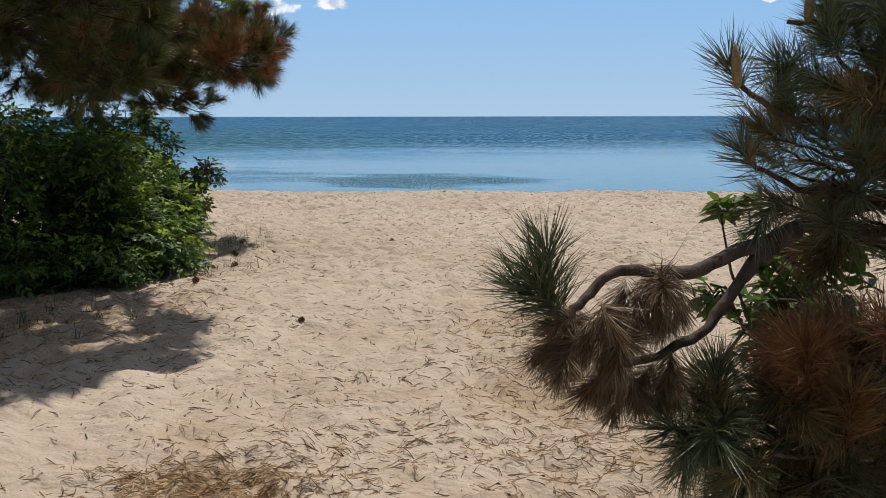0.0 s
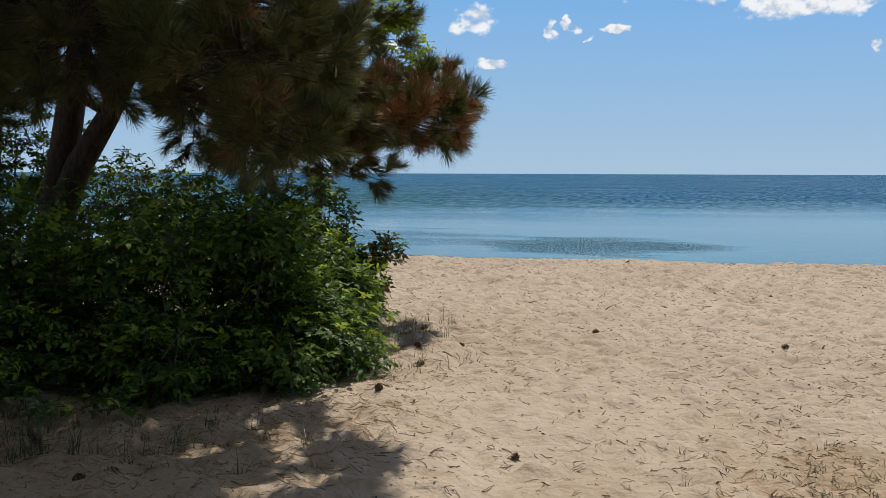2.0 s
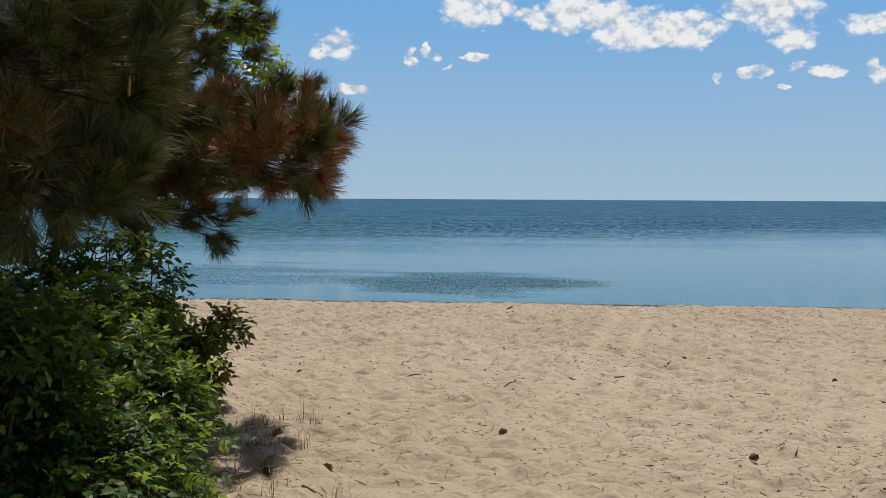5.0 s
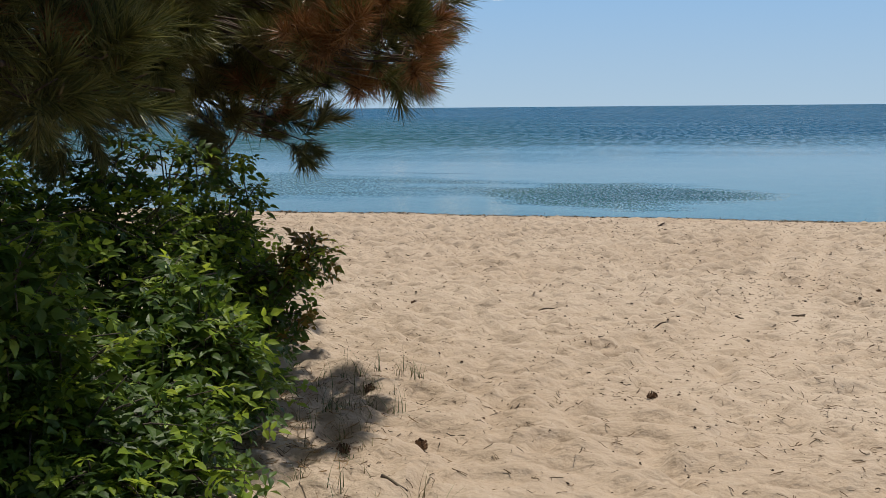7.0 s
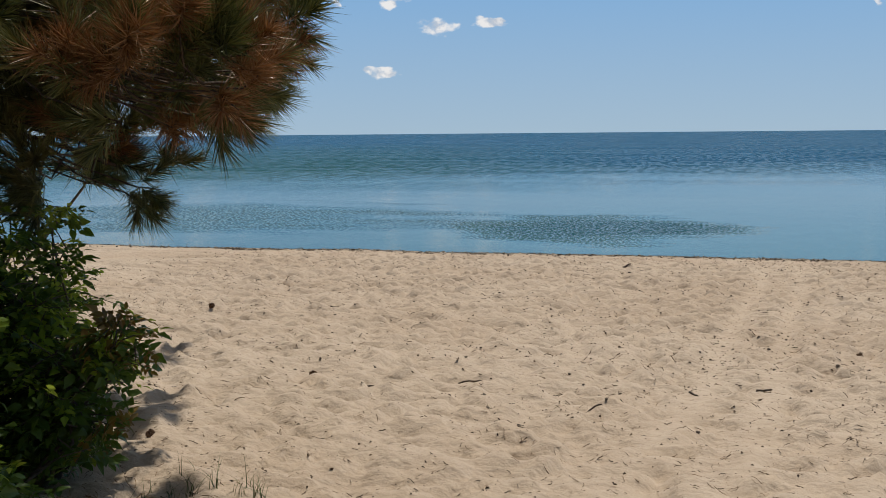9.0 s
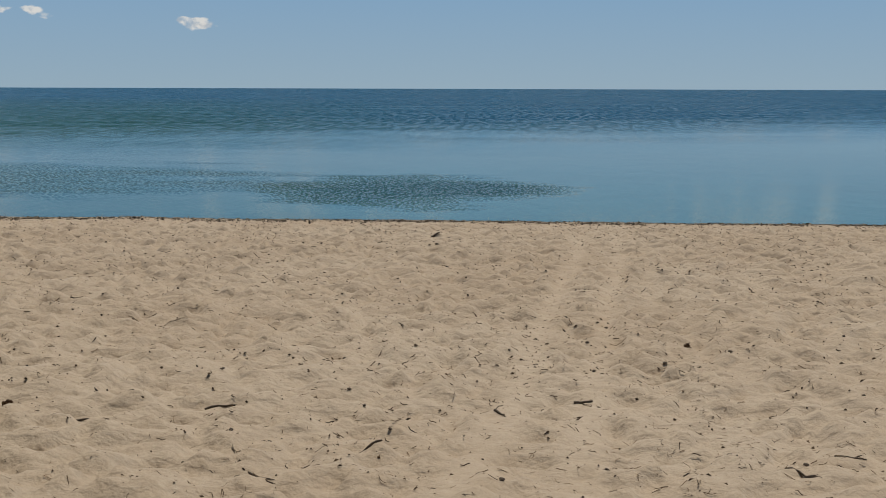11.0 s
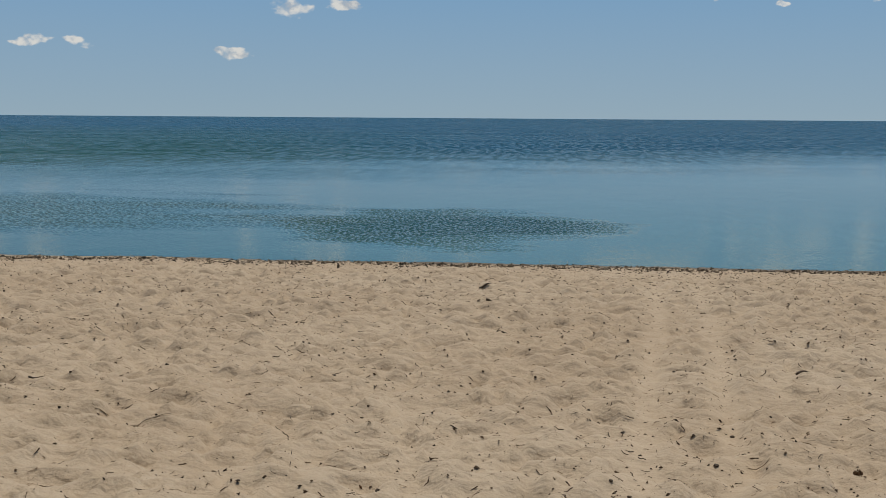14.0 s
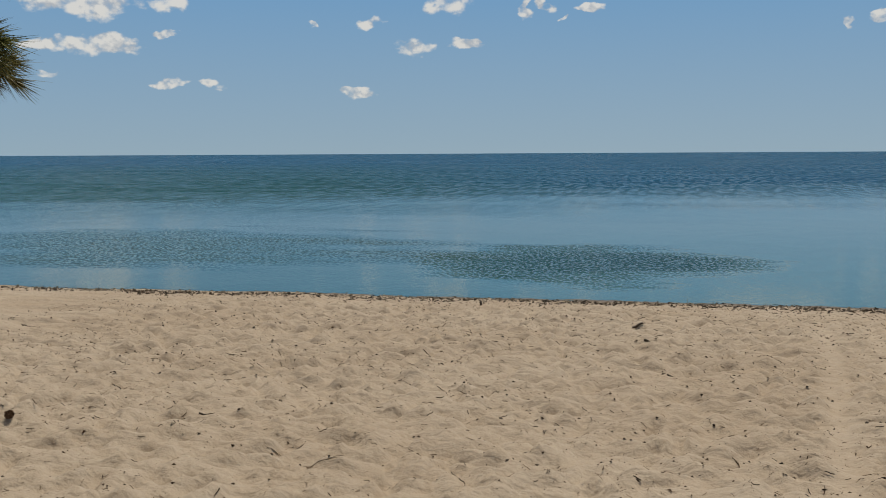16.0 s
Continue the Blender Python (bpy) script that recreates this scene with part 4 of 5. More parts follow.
shrub(-6.5, 7.6, [((-6.5, 7.4, 1.2), (0.9, 0.9, 0.7), 520), ((-6.6, 6.3, 0.95), (0.8, 0.7, 0.55), 400), ((-7.6, 7.2, 1.2), (0.8, 1.0, 0.8), 400)], SHRUB, 15, temps=PLAIN_MAPLE)
shrub(-6.9, 9.0, [((-6.6, 8.9, 1.85), (0.9, 0.5, 0.7), 800), ((-7.9, 9.0, 1.8), (0.8, 0.6, 0.8), 560), ((-5.3, 9.0, 1.7), (0.9, 0.45, 0.4), 330), ((-7.2, 8.6, 1.1), (1.0, 0.6, 0.5), 300)], "tall shaded maple shrub behind the leaning pine", 19, temps=PLAIN_MAPLE, stems=3)
shrub(-3.9, 5.4, [((-4.1, 5.35, 0.72), (0.5, 0.2, 0.1), 70), ((-3.4, 5.45, 0.68), (0.4, 0.18, 0.09), 42), ((-4.7, 5.2, 0.74), (0.4, 0.2, 0.14), 63)], "scattered low maple seedlings in the shade of the pine", 24, stems=1, sprawl=0.9)
# a taller maple behind, whose sunlit sprays show beside the pine
shrub(-5.3, 10.4, [((-3.06, 9.95, 2.88), (0.24, 0.3, 0.2), 90), ((-3.35, 10.0, 3.25), (0.35, 0.4, 0.25), 110)],
      "taller yellow-green maple sapling rising behind the pine", 16, MAPLE_YOUNG, MAPLE_YOUNG, group="", sprawl=0.0, stems=1)


# ---- the young pine and undergrowth beside the path ----
RIGHT_AT = (1.75, 2.9, gz(1.75, 2.9))


def young_pine():
    """Branches reaching over the path, each shoot a part: long stiff green needles, rust ones, and hanging dead ones."""
    g = np.random.default_rng(9)
    b = np.array(RIGHT_AT)
    tree = thing("young_pine", *RIGHT_AT, "young pine with blue-green needles and rust-brown dead shoots", "pine tree")

    def limb(pts, r0, r1, name="branch"):
        P = np.array(pts, float)
        u = np.linspace(0, len(P) - 1, 4 * len(P))
        Q = np.stack([np.interp(u, np.arange(len(P)), P[:, k]) for k in range(3)], -1)
        Q[1:-1] = (Q[:-2] + 2 * Q[1:-1] + Q[2:]) / 4
        Q[1:-1] += g.normal(0, 0.003, Q[1:-1].shape)
        v, f = tube(Q, np.linspace(r0, r1, len(Q)), 8, 0.4)
        part(name, mesh_from(name, v - b, f, BARK, True), tree)

    limb([(1.75, 2.9, 0.45), (1.72, 2.88, 1.0), (1.66, 2.85, 1.6), (1.62, 2.8, 2.3)], 0.055, 0.03, "trunk")
    limb([(1.68, 2.86, 1.45), (1.1, 2.6, 1.5), (0.79, 2.35, 1.50), (0.64, 2.25, 1.455), (0.48, 2.18, 1.40), (0.39, 2.12, 1.375), (0.25, 2.04, 1.395), (0.19, 2.0, 1.345), (0.15, 1.97, 1.31)], 0.022, 0.008)
    limb([(0.64, 2.25, 1.45), (0.53, 2.2, 1.38), (0.46, 2.16, 1.27), (0.36, 2.1, 1.215), (0.22, 2.02, 1.20)], 0.016, 0.007)
    limb([(1.7, 2.87, 1.2), (1.2, 2.5, 1.15), (0.8, 2.25, 1.13), (0.6, 2.2, 1.10), (0.44, 2.14, 1.06)], 0.014, 0.005)
    limb([(1.66, 2.85, 1.7), (1.1, 2.55, 1.66), (0.8, 2.35, 1.68), (0.6, 2.22, 1.68), (0.50, 2.19, 1.75)], 0.014, 0.005)
    limb([(1.65, 2.85, 1.6), (1.0, 2.5, 1.58), (0.66, 2.28, 1.53), (0.54, 2.21, 1.585)], 0.012, 0.005)
    limb([(1.64, 2.82, 2.0), (1.1, 2.5, 1.95), (0.72, 2.3, 1.88), (0.6, 2.25, 1.88)], 0.014, 0.005)
    green = [mesh_from("needle_shoot", tv, tf, BLUE_NEEDLE) for tv, tf in NEAR_SHOOTS]
    rust = [mesh_from("needle_shoot", tv, tf, RUST_NEEDLE) for tv, tf in NEAR_SHOOTS + NEAR_LIMP[:2]]
    dead = [mesh_from("needle_shoot", tv, tf, DEAD_NEEDLE) for tv, tf in NEAR_LIMP]
    olive = [mesh_from("needle_shoot", tv, tf, OLIVE_NEEDLE) for tv, tf in NEAR_SHOOTS]
    # at, way, size, kind
    for at, way, k, kind in (
            ((0.155, 1.98, 1.30), (-0.45, -0.1, 0.75), 0.95, green), ((0.13, 1.96, 1.335), (-0.12, 0, 0.9), 0.85, green), ((0.165, 1.97, 1.31), (-0.6, -0.1, 0.35), 0.9, green), ((0.16, 1.98, 1.29), (-0.35, -0.3, 0.5), 0.95, green),
            ((0.19, 1.98, 1.28), (-0.5, -0.2, -0.3), 0.9, dead), ((0.21, 2.0, 1.30), (-0.3, 0, -0.7), 0.95, dead), ((0.22, 2.0, 1.28), (0.1, -0.2, -0.7), 0.9, dead), ((0.29, 2.05, 1.36), (0.0, -0.1, -0.9), 0.95, dead), ((0.34, 2.08, 1.37), (-0.1, 0.1, -0.9), 0.9, dead), ((0.33, 2.08, 1.21), (-0.3, -0.1, -0.7), 0.95, dead), ((0.28, 2.05, 1.20), (0.2, -0.1, -0.8), 0.95, dead), ((0.235, 2.02, 1.33), (-0.2, 0.1, -0.8), 0.95, dead), ((0.27, 2.04, 1.26), (-0.2, 0, -0.8), 0.85, dead), 
            ((0.37, 2.1, 1.38), (0.1, 0, -0.8), 1.0, dead), ((0.24, 2.02, 1.205), (-0.5, -0.1, -0.5), 0.95, dead), ((0.31, 2.06, 1.20), (0, 0, -0.8), 0.9, dead),
            ((0.36, 2.1, 1.19), (0.1, -0.1, -0.9), 0.85, dead), ((0.46, 2.14, 1.055), (-0.4, -0.1, 0.3), 1.0, green), ((0.45, 2.13, 1.05), (-0.2, -0.1, -0.3), 0.95, green),
            ((0.50, 2.16, 1.03), (-0.1, -0.2, -0.6), 0.9, green), ((0.57, 2.17, 1.09), (-0.1, -0.3, 0.5), 1.05, olive), ((0.60, 2.18, 1.05), (0.1, -0.2, -0.4), 1.0, olive),
            ((0.68, 2.18, 1.15), (-0.1, -0.3, 0.5), 1.1, rust), ((0.75, 2.2, 1.16), (0.2, -0.2, 0.6), 1.1, rust), ((0.71, 2.2, 1.06), (0, -0.3, -0.3), 1.0, rust), ((0.80, 2.2, 1.08), (0.1, -0.2, -0.7), 1.1, green),
            ((0.86, 2.22, 1.22), (0.2, -0.2, 0.5), 1.1, rust), ((0.52, 2.2, 1.705), (-0.3, 0, 0.6), 1.0, green), ((0.56, 2.22, 1.70), (0.3, 0, 0.8), 1.0, green),
            ((0.56, 2.22, 1.55), (-0.35, -0.1, 0.5), 1.0, green), ((0.60, 2.24, 1.53), (-0.3, -0.2, -0.4), 0.95, green),
            ((0.70, 2.26, 1.82), (-0.2, 0, 0.8), 0.9, green), ((0.72, 2.26, 1.80), (-0.35, -0.2, 0.4), 0.9, green)):
        needle_shoot(tree, b, kind, at, way, g, "" if kind is green else "olive-brown fading needles" if kind is olive else "dead brown needles", k * (0.5 if kind is dead else 1.0 if at[0] < 0.3 else 0.78))
    # dead clumps hanging like brooms from the drooping branches
    for c, spread, n in (((0.17, 1.98, 1.30), 0.025, 5), ((0.22, 2.02, 1.27), 0.025, 4), ((0.31, 2.07, 1.39), 0.02, 4), ((0.36, 2.1, 1.38), 0.02, 5), ((0.28, 2.05, 1.21), 0.03, 5), ((0.35, 2.09, 1.20), 0.02, 3)):
        for i in range(n):
            needle_shoot(tree, b, dead, np.array(c) + g.normal(0, spread, 3), np.array([-0.25, -0.05, -0.9]) + g.normal(0, 0.38, 3), g, "dead brown needles", 0.38 + 0.2 * g.random())
    # a green tuft and rusty ones low beside the path
    for c, spread, n, kind, lift in (((0.44, 2.06, 1.07), 0.025, 9, green, 0.2), ((0.70, 2.08, 1.16), 0.05, 8, rust, 0.1), ((0.56, 2.08, 1.08), 0.05, 7, olive, 0.1), ((0.78, 2.08, 1.02), 0.06, 8, green, 0.3), ((0.60, 2.08, 1.0), 0.05, 8, green, 0.0), ((0.70, 2.1, 1.2), 0.06, 8, rust, 0.3)):
        for i in range(n):
            at = np.array(c) + g.normal(0, spread, 3)
            way = np.array([-0.25, -0.2, lift]) + g.normal(0, 0.5, 3)
            needle_shoot(tree, b, kind, at, way, g, "" if kind is green else "olive-brown fading needles" if kind is olive else "dead brown needles", 0.7 + 0.25 * g.random())
            limb([at + np.array([0.22, 0.14, -0.03]), at + np.array([0.08, 0.06, -0.02]), at, at + unit(way) * 0.1], 0.006, 0.002, "twig")
    # the thick of the foliage towards the trunk
    for c, r, n, share in (((0.78, 2.3, 1.74), (0.1, 0.15, 0.08), 14, 0.05), ((0.70, 2.3, 1.58), (0.08, 0.15, 0.08), 14, 0.25), ((0.74, 2.3, 1.46), (0.1, 0.1, 0.05), 5, 0.7),
                           ((0.92, 2.34, 1.82), (0.10, 0.2, 0.12), 14, 0.25), ((0.84, 2.34, 1.64), (0.11, 0.2, 0.12), 11, 0.6), ((0.84, 2.36, 1.50), (0.12, 0.2, 0.10), 8, 0.7),
                           ((1.12, 2.5, 1.75), (0.18, 0.3, 0.3), 26, 0.4), ((0.76, 2.22, 1.1), (0.15, 0.1, 0.12), 20, 0.35), ((0.62, 2.2, 0.98), (0.14, 0.1, 0.09), 14, 0.1), ((1.05, 2.5, 1.3), (0.18, 0.25, 0.25), 16, 0.5), ((0.86, 2.26, 1.0), (0.16, 0.15, 0.14), 26, 0.15)):
        p, d = in_blob(c, r, n, int(c[0] * 100), 0.2)
        for i in range(n):
            dry = g.random() < share
            w = d[i] + np.array([-0.35, -0.15, -0.2 if dry else 0.5]) + g.normal(0, 0.3, 3)
            needle_shoot(tree, b, (rust if g.random() < (0.6 if c[2] < 1.4 else 0.15) else olive) if dry else green, p[i], w, g, "fading brown needles" if dry else "", 0.65 + 0.3 * g.random())
            limb([(p[i] + np.array([0.25, 0.12, -0.05])), p[i] + np.array([0.1, 0.04, -0.03]), p[i], p[i] + unit(w) * 0.12], 0.005, 0.002, "twig")
    for at, way, ln in (((0.485, 2.15, 1.745), (-0.08, 0, 1), 0.085), ((0.53, 2.21, 1.59), (-0.1, 0, 1), 0.06), ((0.64, 2.25, 1.88), (0.02, 0, 1), 0.075)):
        candle(tree, RIGHT_AT, at, way, ln)
    tree.matrix_world = pose(RIGHT_AT[0] + 0.01, RIGHT_AT[1] + 0.1, RIGHT_AT[2])
    return tree


young_pine()
shrub(1.05, 3.3, [((0.86, 3.2, 1.14), (0.2, 0.25, 0.16), 460), ((1.0, 3.1, 0.98), (0.3, 0.25, 0.18), 380), ((0.68, 3.2, 1.43), (0.11, 0.08, 0.05), 46), ((0.80, 3.2, 1.3), (0.10, 0.12, 0.08), 70), ((0.62, 3.2, 1.16), (0.1, 0.1, 0.06), 60), ((1.0, 3.2, 1.35), (0.2, 0.2, 0.15), 200), ((1.35, 2.95, 1.2), (0.3, 0.3, 0.3), 300)],
      "small-leaved green shrub under the young pine", 21, CHERRY, CHERRY, SMALL_LEAVES, group="", sprawl=0.2, stems=1)
shrub(1.1, 2.75, [((0.84, 2.7, 0.72), (0.3, 0.2, 0.12), 480), ((1.3, 2.6, 0.75), (0.3, 0.3, 0.15), 360)],
      "low dark green undergrowth at the foot of the young pine", 22, CHERRY, CHERRY, SMALL_LEAVES, group="", sprawl=0.6)


# ---- things lying on the sand ----
def cone_mesh(name, length, seed, openness=1.0):
    """An open pine cone: a core and overlapping woody scales in spirals."""
    g = np.random.default_rng(seed)
    r0 = length * 0.4
    vs, qs, ts, off = [], [], [], 0
    v, (q, t) = tube([(0, 0, length * u) for u in (0.0, 0.3, 0.7, 1.0)], [r0 * 0.3, r0 * 0.4, r0 * 0.3, 0.003], 7)
    vs.append(v), qs.append(q), ts.append(t)
    off = len(v)
    for k in range(46):
        u = (k + 0.5) / 46
        a = k * 2.39996
        R = r0 * (math.sin(math.pi * (0.12 + 0.83 * u)) ** 0.7)
        o = np.array([math.cos(a), math.sin(a), 0])
        s = np.array([-math.sin(a), math.cos(a), 0])
        z = np.array([0, 0, 1.0])
        d = unit(o * openness + z * (0.15 + 0.9 * u))
        n = np.cross(s, d)
        root = z * (length * u * 0.92) + o * R * 0.2
        tip = root + d * R * (0.75 + 0.4 * g.random())
        w, th = R * 0.30 * (0.8 + 0.4 * g.random()), length * 0.035
        pts = np.array([root - s * w * 0.5, root + s * w * 0.5, tip + s * w, tip - s * w,
                        root - s * w * 0.5 + n * th, root + s * w * 0.5 + n * th, tip + s * w + n * th, tip - s * w + n * th])
        vs.append(pts)
        qs.append(np.array([[0, 1, 2, 3], [7, 6, 5, 4], [2, 1, 5, 6], [0, 3, 7, 4], [3, 2, 6, 7]]) + off)
        off += 8
    return mesh_from(name, np.concatenate(vs), [np.concatenate(qs), np.concatenate(ts)], CONE)


CONES = [cone_mesh("pine_cone", 0.056, 1, 1.6), cone_mesh("pine_cone", 0.05, 2, 1.2), cone_mesh("pine_cone", 0.038, 3, 1.4)]


def pine_cone(x, y, size=0, turn=0.0, tilt=80.0):
    ob = new("pine_cone", CONES[size])
    r = (0.056, 0.05, 0.038)[size] * 0.3
    ob.matrix_world = pose(x, y, gz(x, y) + r * (0.75 if tilt > 45 else 0.2), tilt, 0, turn)
    tagged(ob, "dark brown open pine cone lying on sand", "pine cone", "pine cones on the sand")


for x, y, s, a in ((-3.12, 11.02, 0, 20), (-1.28, 8.83, 1, 110), (0.07, 8.28, 1, 95), (1.35, 11.45, 1, 10), (-2.10, 7.91, 0, 200), (-2.59, 8.58, 0, 150), (-3.33, 9.52, 1, 40),
                   (-2.36, 7.78, 0, 330), (-1.25, 5.46, 2, 80), (-2.16, 6.29, 1, 30), (-2.17, 7.06, 1, 130), (0.24, 12.5, 2, 70), (-4.94, 13.05, 0, 20),
                   (-2.9, 4.69, 0, 60), (-2.79, 4.74, 1, 140), (-2.51, 3.82, 1, 70), (-2.25, 3.76, 2, 120), (0.24, 4.82, 1, 250), (-3.3, 5.0, 0, 300)):
    pine_cone(x, y, s, a)


def stick(x, y, length, turn, radius=0.006, pale=False, fork=False, seed=0):
    g = np.random.default_rng(seed + 500)
    a = math.radians(turn)
    d = np.array([math.cos(a), math.sin(a), 0])
    s = np.array([-d[1], d[0], 0])
    u = np.linspace(-0.5, 0.5, 6)
    xy = np.array([x, y, 0]) + d * (u * length)[:, None] + s * g.normal(0, 0.015 * length, 6)[:, None]
    low = ground_z(xy[:, 0], xy[:, 1])
    line = np.polyval(np.polyfit(u, low, 1), u)
    xy[:, 2] = 0.6 * low + 0.4 * line + radius * 0.5
    o = np.array([x, y, gz(x, y)])
    pieces = [tube(xy - o, np.linspace(radius, radius * 0.55, 6) * (1 + 0.25 * g.random(6)), 6, 0.3)]
    if fork:
        p = xy[3]
        e = p + (d * 0.8 + s * 0.4) * length * 0.3
        e[2] = gz(e[0], e[1]) + radius
        pieces.append(tube(np.array([p, (p + e) / 2, e]) - o, [radius * 0.7, radius * 0.6, radius * 0.3], 5, 0.3))
    v, f = join(pieces)
    ob = new("stick", mesh_from("stick", v, f, PALE_STICK if pale else STICK, True))
    ob.matrix_world = pose(*o)
    tagged(ob, "bleached broken twig lying on sand" if pale else "thin dark dead twig lying on sand", "stick", "sticks on the sand")


# place, length, turn, and kind: 0 dark, 1 forked, 2 thin and pale, 3 a flake of bark, 4 bleached
for k, (x, y, ln, a, kind) in enumerate((
        (-2.12, 11.1, 0.17, -5, 0), (-1.7, 10.25, 0.2, -48, 1), (-2.73, 11.16, 0.17, -42, 1), (-2.72, 10.85, 0.14, 40, 0), (-1.33, 10.56, 0.1, -2, 0), (0.36, 10.47, 0.16, -50, 1),
        (-0.2, 10.53, 0.1, -60, 0), (-0.82, 11.14, 0.09, -60, 0), (-1.24, 10.97, 0.09, -51, 0), (-2.36, 14.52, 0.12, 10, 0), (-3.9, 13.4, 0.13, 20, 0), (-4.16, 13.1, 0.3, 30, 2),
        (-1.86, 10.49, 0.16, -58, 2), (-2.88, 16.08, 0.11, -8, 0), (-1.47, 10.98, 0.1, -2, 2), (-4.7, 15.4, 0.16, 40, 2), (-3.5, 16.7, 0.28, 20, 2), (-3.2, 16.9, 0.18, 40, 2),
        (-4.2, 13.25, 0.14, 6, 2), (-3.28, 12.95, 0.13, 25, 2), (-1.69, 17.4, 0.1, 10, 3), (-1.55, 16.4, 0.1, 7, 3), (-0.42, 11.38, 0.09, -3, 0), (-0.14, 12.53, 0.17, 16, 2),
        (1.98, 16.63, 0.15, -60, 0), (0.44, 14.17, 0.12, 40, 0), (0.47, 13.21, 0.15, -10, 2), (0.9, 11.1, 0.1, -20, 0), (1.05, 14.36, 0.15, -75, 0), (-2.89, 9.5, 0.13, 50, 4),
        (-1.89, 8.53, 0.19, 55, 1), (-2.07, 7.49, 0.11, -14, 0), (1.42, 10.35, 0.15, -70, 0), (0.38, 8.56, 0.1, 67, 1), (-4.9, 14.5, 0.1, -20, 0), (0.62, 10.72, 0.12, -25, 1),
        (-2.97, 12.75, 0.2, 12, 2), (-1.35, 15.2, 0.1, 0, 0), (2.2, 17.3, 0.14, -15, 0), (-0.1, 6.6, 0.12, 50, 1))):
    stick(x, y, ln, a, (0.0062, 0.0045, 0.003, 0.012, 0.006)[kind], kind in (2, 4), kind == 1, k)


def bark_piece(x, y, size, seed):
    """A small dark weathered lump of bark or broken cone."""
    g = np.random.default_rng(seed + 700)
    u = np.linspace(-1, 1, 6)
    r = size * 0.5 * np.sqrt(np.maximum(1 - u * u, 0.03)) * (0.75 + 0.5 * g.random(6))
    v, f = tube(np.stack([u * size * 0.75, g.normal(0, size * 0.08, 6), g.normal(0, size * 0.05, 6)], -1), r, 6, 0.5)
    v[:, 2] *= 0.7
    ob = new("bark_piece", mesh_from("bark_piece", v, f, STICK))
    ob.matrix_world = pose(x, y, gz(x, y) + size * 0.2, 0, 0, g.random() * 360)
    tagged(ob, "small dark lump of bark lying on sand", "bark", "bark pieces on the sand")


for k, (x, y) in enumerate((
        (-1.28, 10.78), (-1.95, 10.69), (-3.69, 11.7), (-1.04, 10.19), (-0.79, 10.26), (-0.39, 10.41), (1.43, 13.42), (1.24, 12.75), (0.94, 11.52), (1.09, 12.31),
        (-2.12, 12.99), (-3.29, 13.72), (0.44, 10.69), (-3.26, 10.88), (-2.02, 10.5), (-0.72, 10.5), (-1.34, 15.61), (-0.31, 14.12), (-0.79, 12.17), (-0.33, 12.47),
        (0.7, 12.81), (-0.18, 12.94), (0.45, 12.22), (0.32, 13.87), (0.06, 11.19), (-1.13, 12.3), (-0.52, 14.96), (-0.33, 11.91), (-0.35, 11.3), (0.06, 12.01),
        (0.16, 16.5), (-1.57, 11.4), (-2.3, 13.78), (-3.03, 13.01), (-2.16, 12.9), (-2.27, 11.99), (-1.71, 12.03), (-1.43, 11.84), (-1.45, 11.13), (-2.29, 11.64))):
    bark_piece(x, y, 0.012 + 0.007 * ((k * 7) % 5) / 4, k)


GRASS_MADE = {True: ([], []), False: ([], [])}


def grass_tuft(x, y, blades, height, green, seed):
    """Adds one tuft of bowed, three-sided blades to the green or the dry grass."""
    g = np.random.default_rng(seed + 900)
    vs, fs = GRASS_MADE[bool(green)]
    at = np.array([x, y, gz(x, y) - 0.004])
    for k in range(blades):
        a, lean = g.random() * 6.3, abs(g.normal(1.1, 0.8))
        h = height * (0.5 + 0.6 * g.random())
        root = at + np.array([g.normal(0, 0.02), g.normal(0, 0.02), 0])
        d = np.array([math.cos(a), math.sin(a), 0])
        s = np.array([-d[1], d[0], 0]) * 0.0021
        u = np.linspace(0, 1, 5)
        mid = root + d * (lean * h * u ** 2)[:, None] + np.array([0, 0, 1]) * (h * (u - 0.25 * lean * u * u))[:, None]
        w = (1 - 0.85 * u)[:, None]
        i = np.arange(4)
        q = np.concatenate([np.stack([i, i + 1, 6 + i, 5 + i], -1), np.stack([5 + i, 6 + i, 11 + i, 10 + i], -1), np.stack([10 + i, 11 + i, i + 1, i], -1)])
        fs.append(q + 15 * len(vs))
        vs.append(np.concatenate([mid - s * w, mid + s * w, mid + d * 0.0018 * w]))


_g = np.random.default_rng(77)
for k in range(60):
    y = _g.uniform(5.6, 9.0)
    x = np.interp(y, [5.4, 6.3, 6.9, 7.7, 8.5, 9.0], [-2.9, -2.4, -2.15, -2.2, -2.55, -2.8]) + _g.normal(0.0, 0.18)
    grass_tuft(x, y, int(_g.integers(2, 8)), _g.uniform(0.05, 0.16), _g.random() < 0.3, k)
for k in range(26):
    grass_tuft(_g.normal(-2.62, 0.16), _g.uniform(7.9, 8.9), int(_g.integers(4, 9)), _g.uniform(0.09, 0.17), _g.random() < 0.4, 400 + k)
for k in range(60):
    grass_tuft(_g.uniform(-6.0, -2.7), _g.uniform(4.9, 6.0), int(_g.integers(5, 14)), _g.uniform(0.08, 0.22), _g.random() < 0.65, 100 + k)
for k in range(90):
    grass_tuft(_g.normal(-3.6, 0.6), _g.normal(5.15, 0.25), int(_g.integers(4, 12)), _g.uniform(0.06, 0.2), _g.random() < 0.55, 600 + k)
for k in range(200):
    grass_tuft(_g.normal(0.25, 0.38), _g.normal(5.0, 0.65), int(_g.integers(4, 10)), _g.uniform(0.02, 0.06), _g.random() < 0.25, 200 + k)
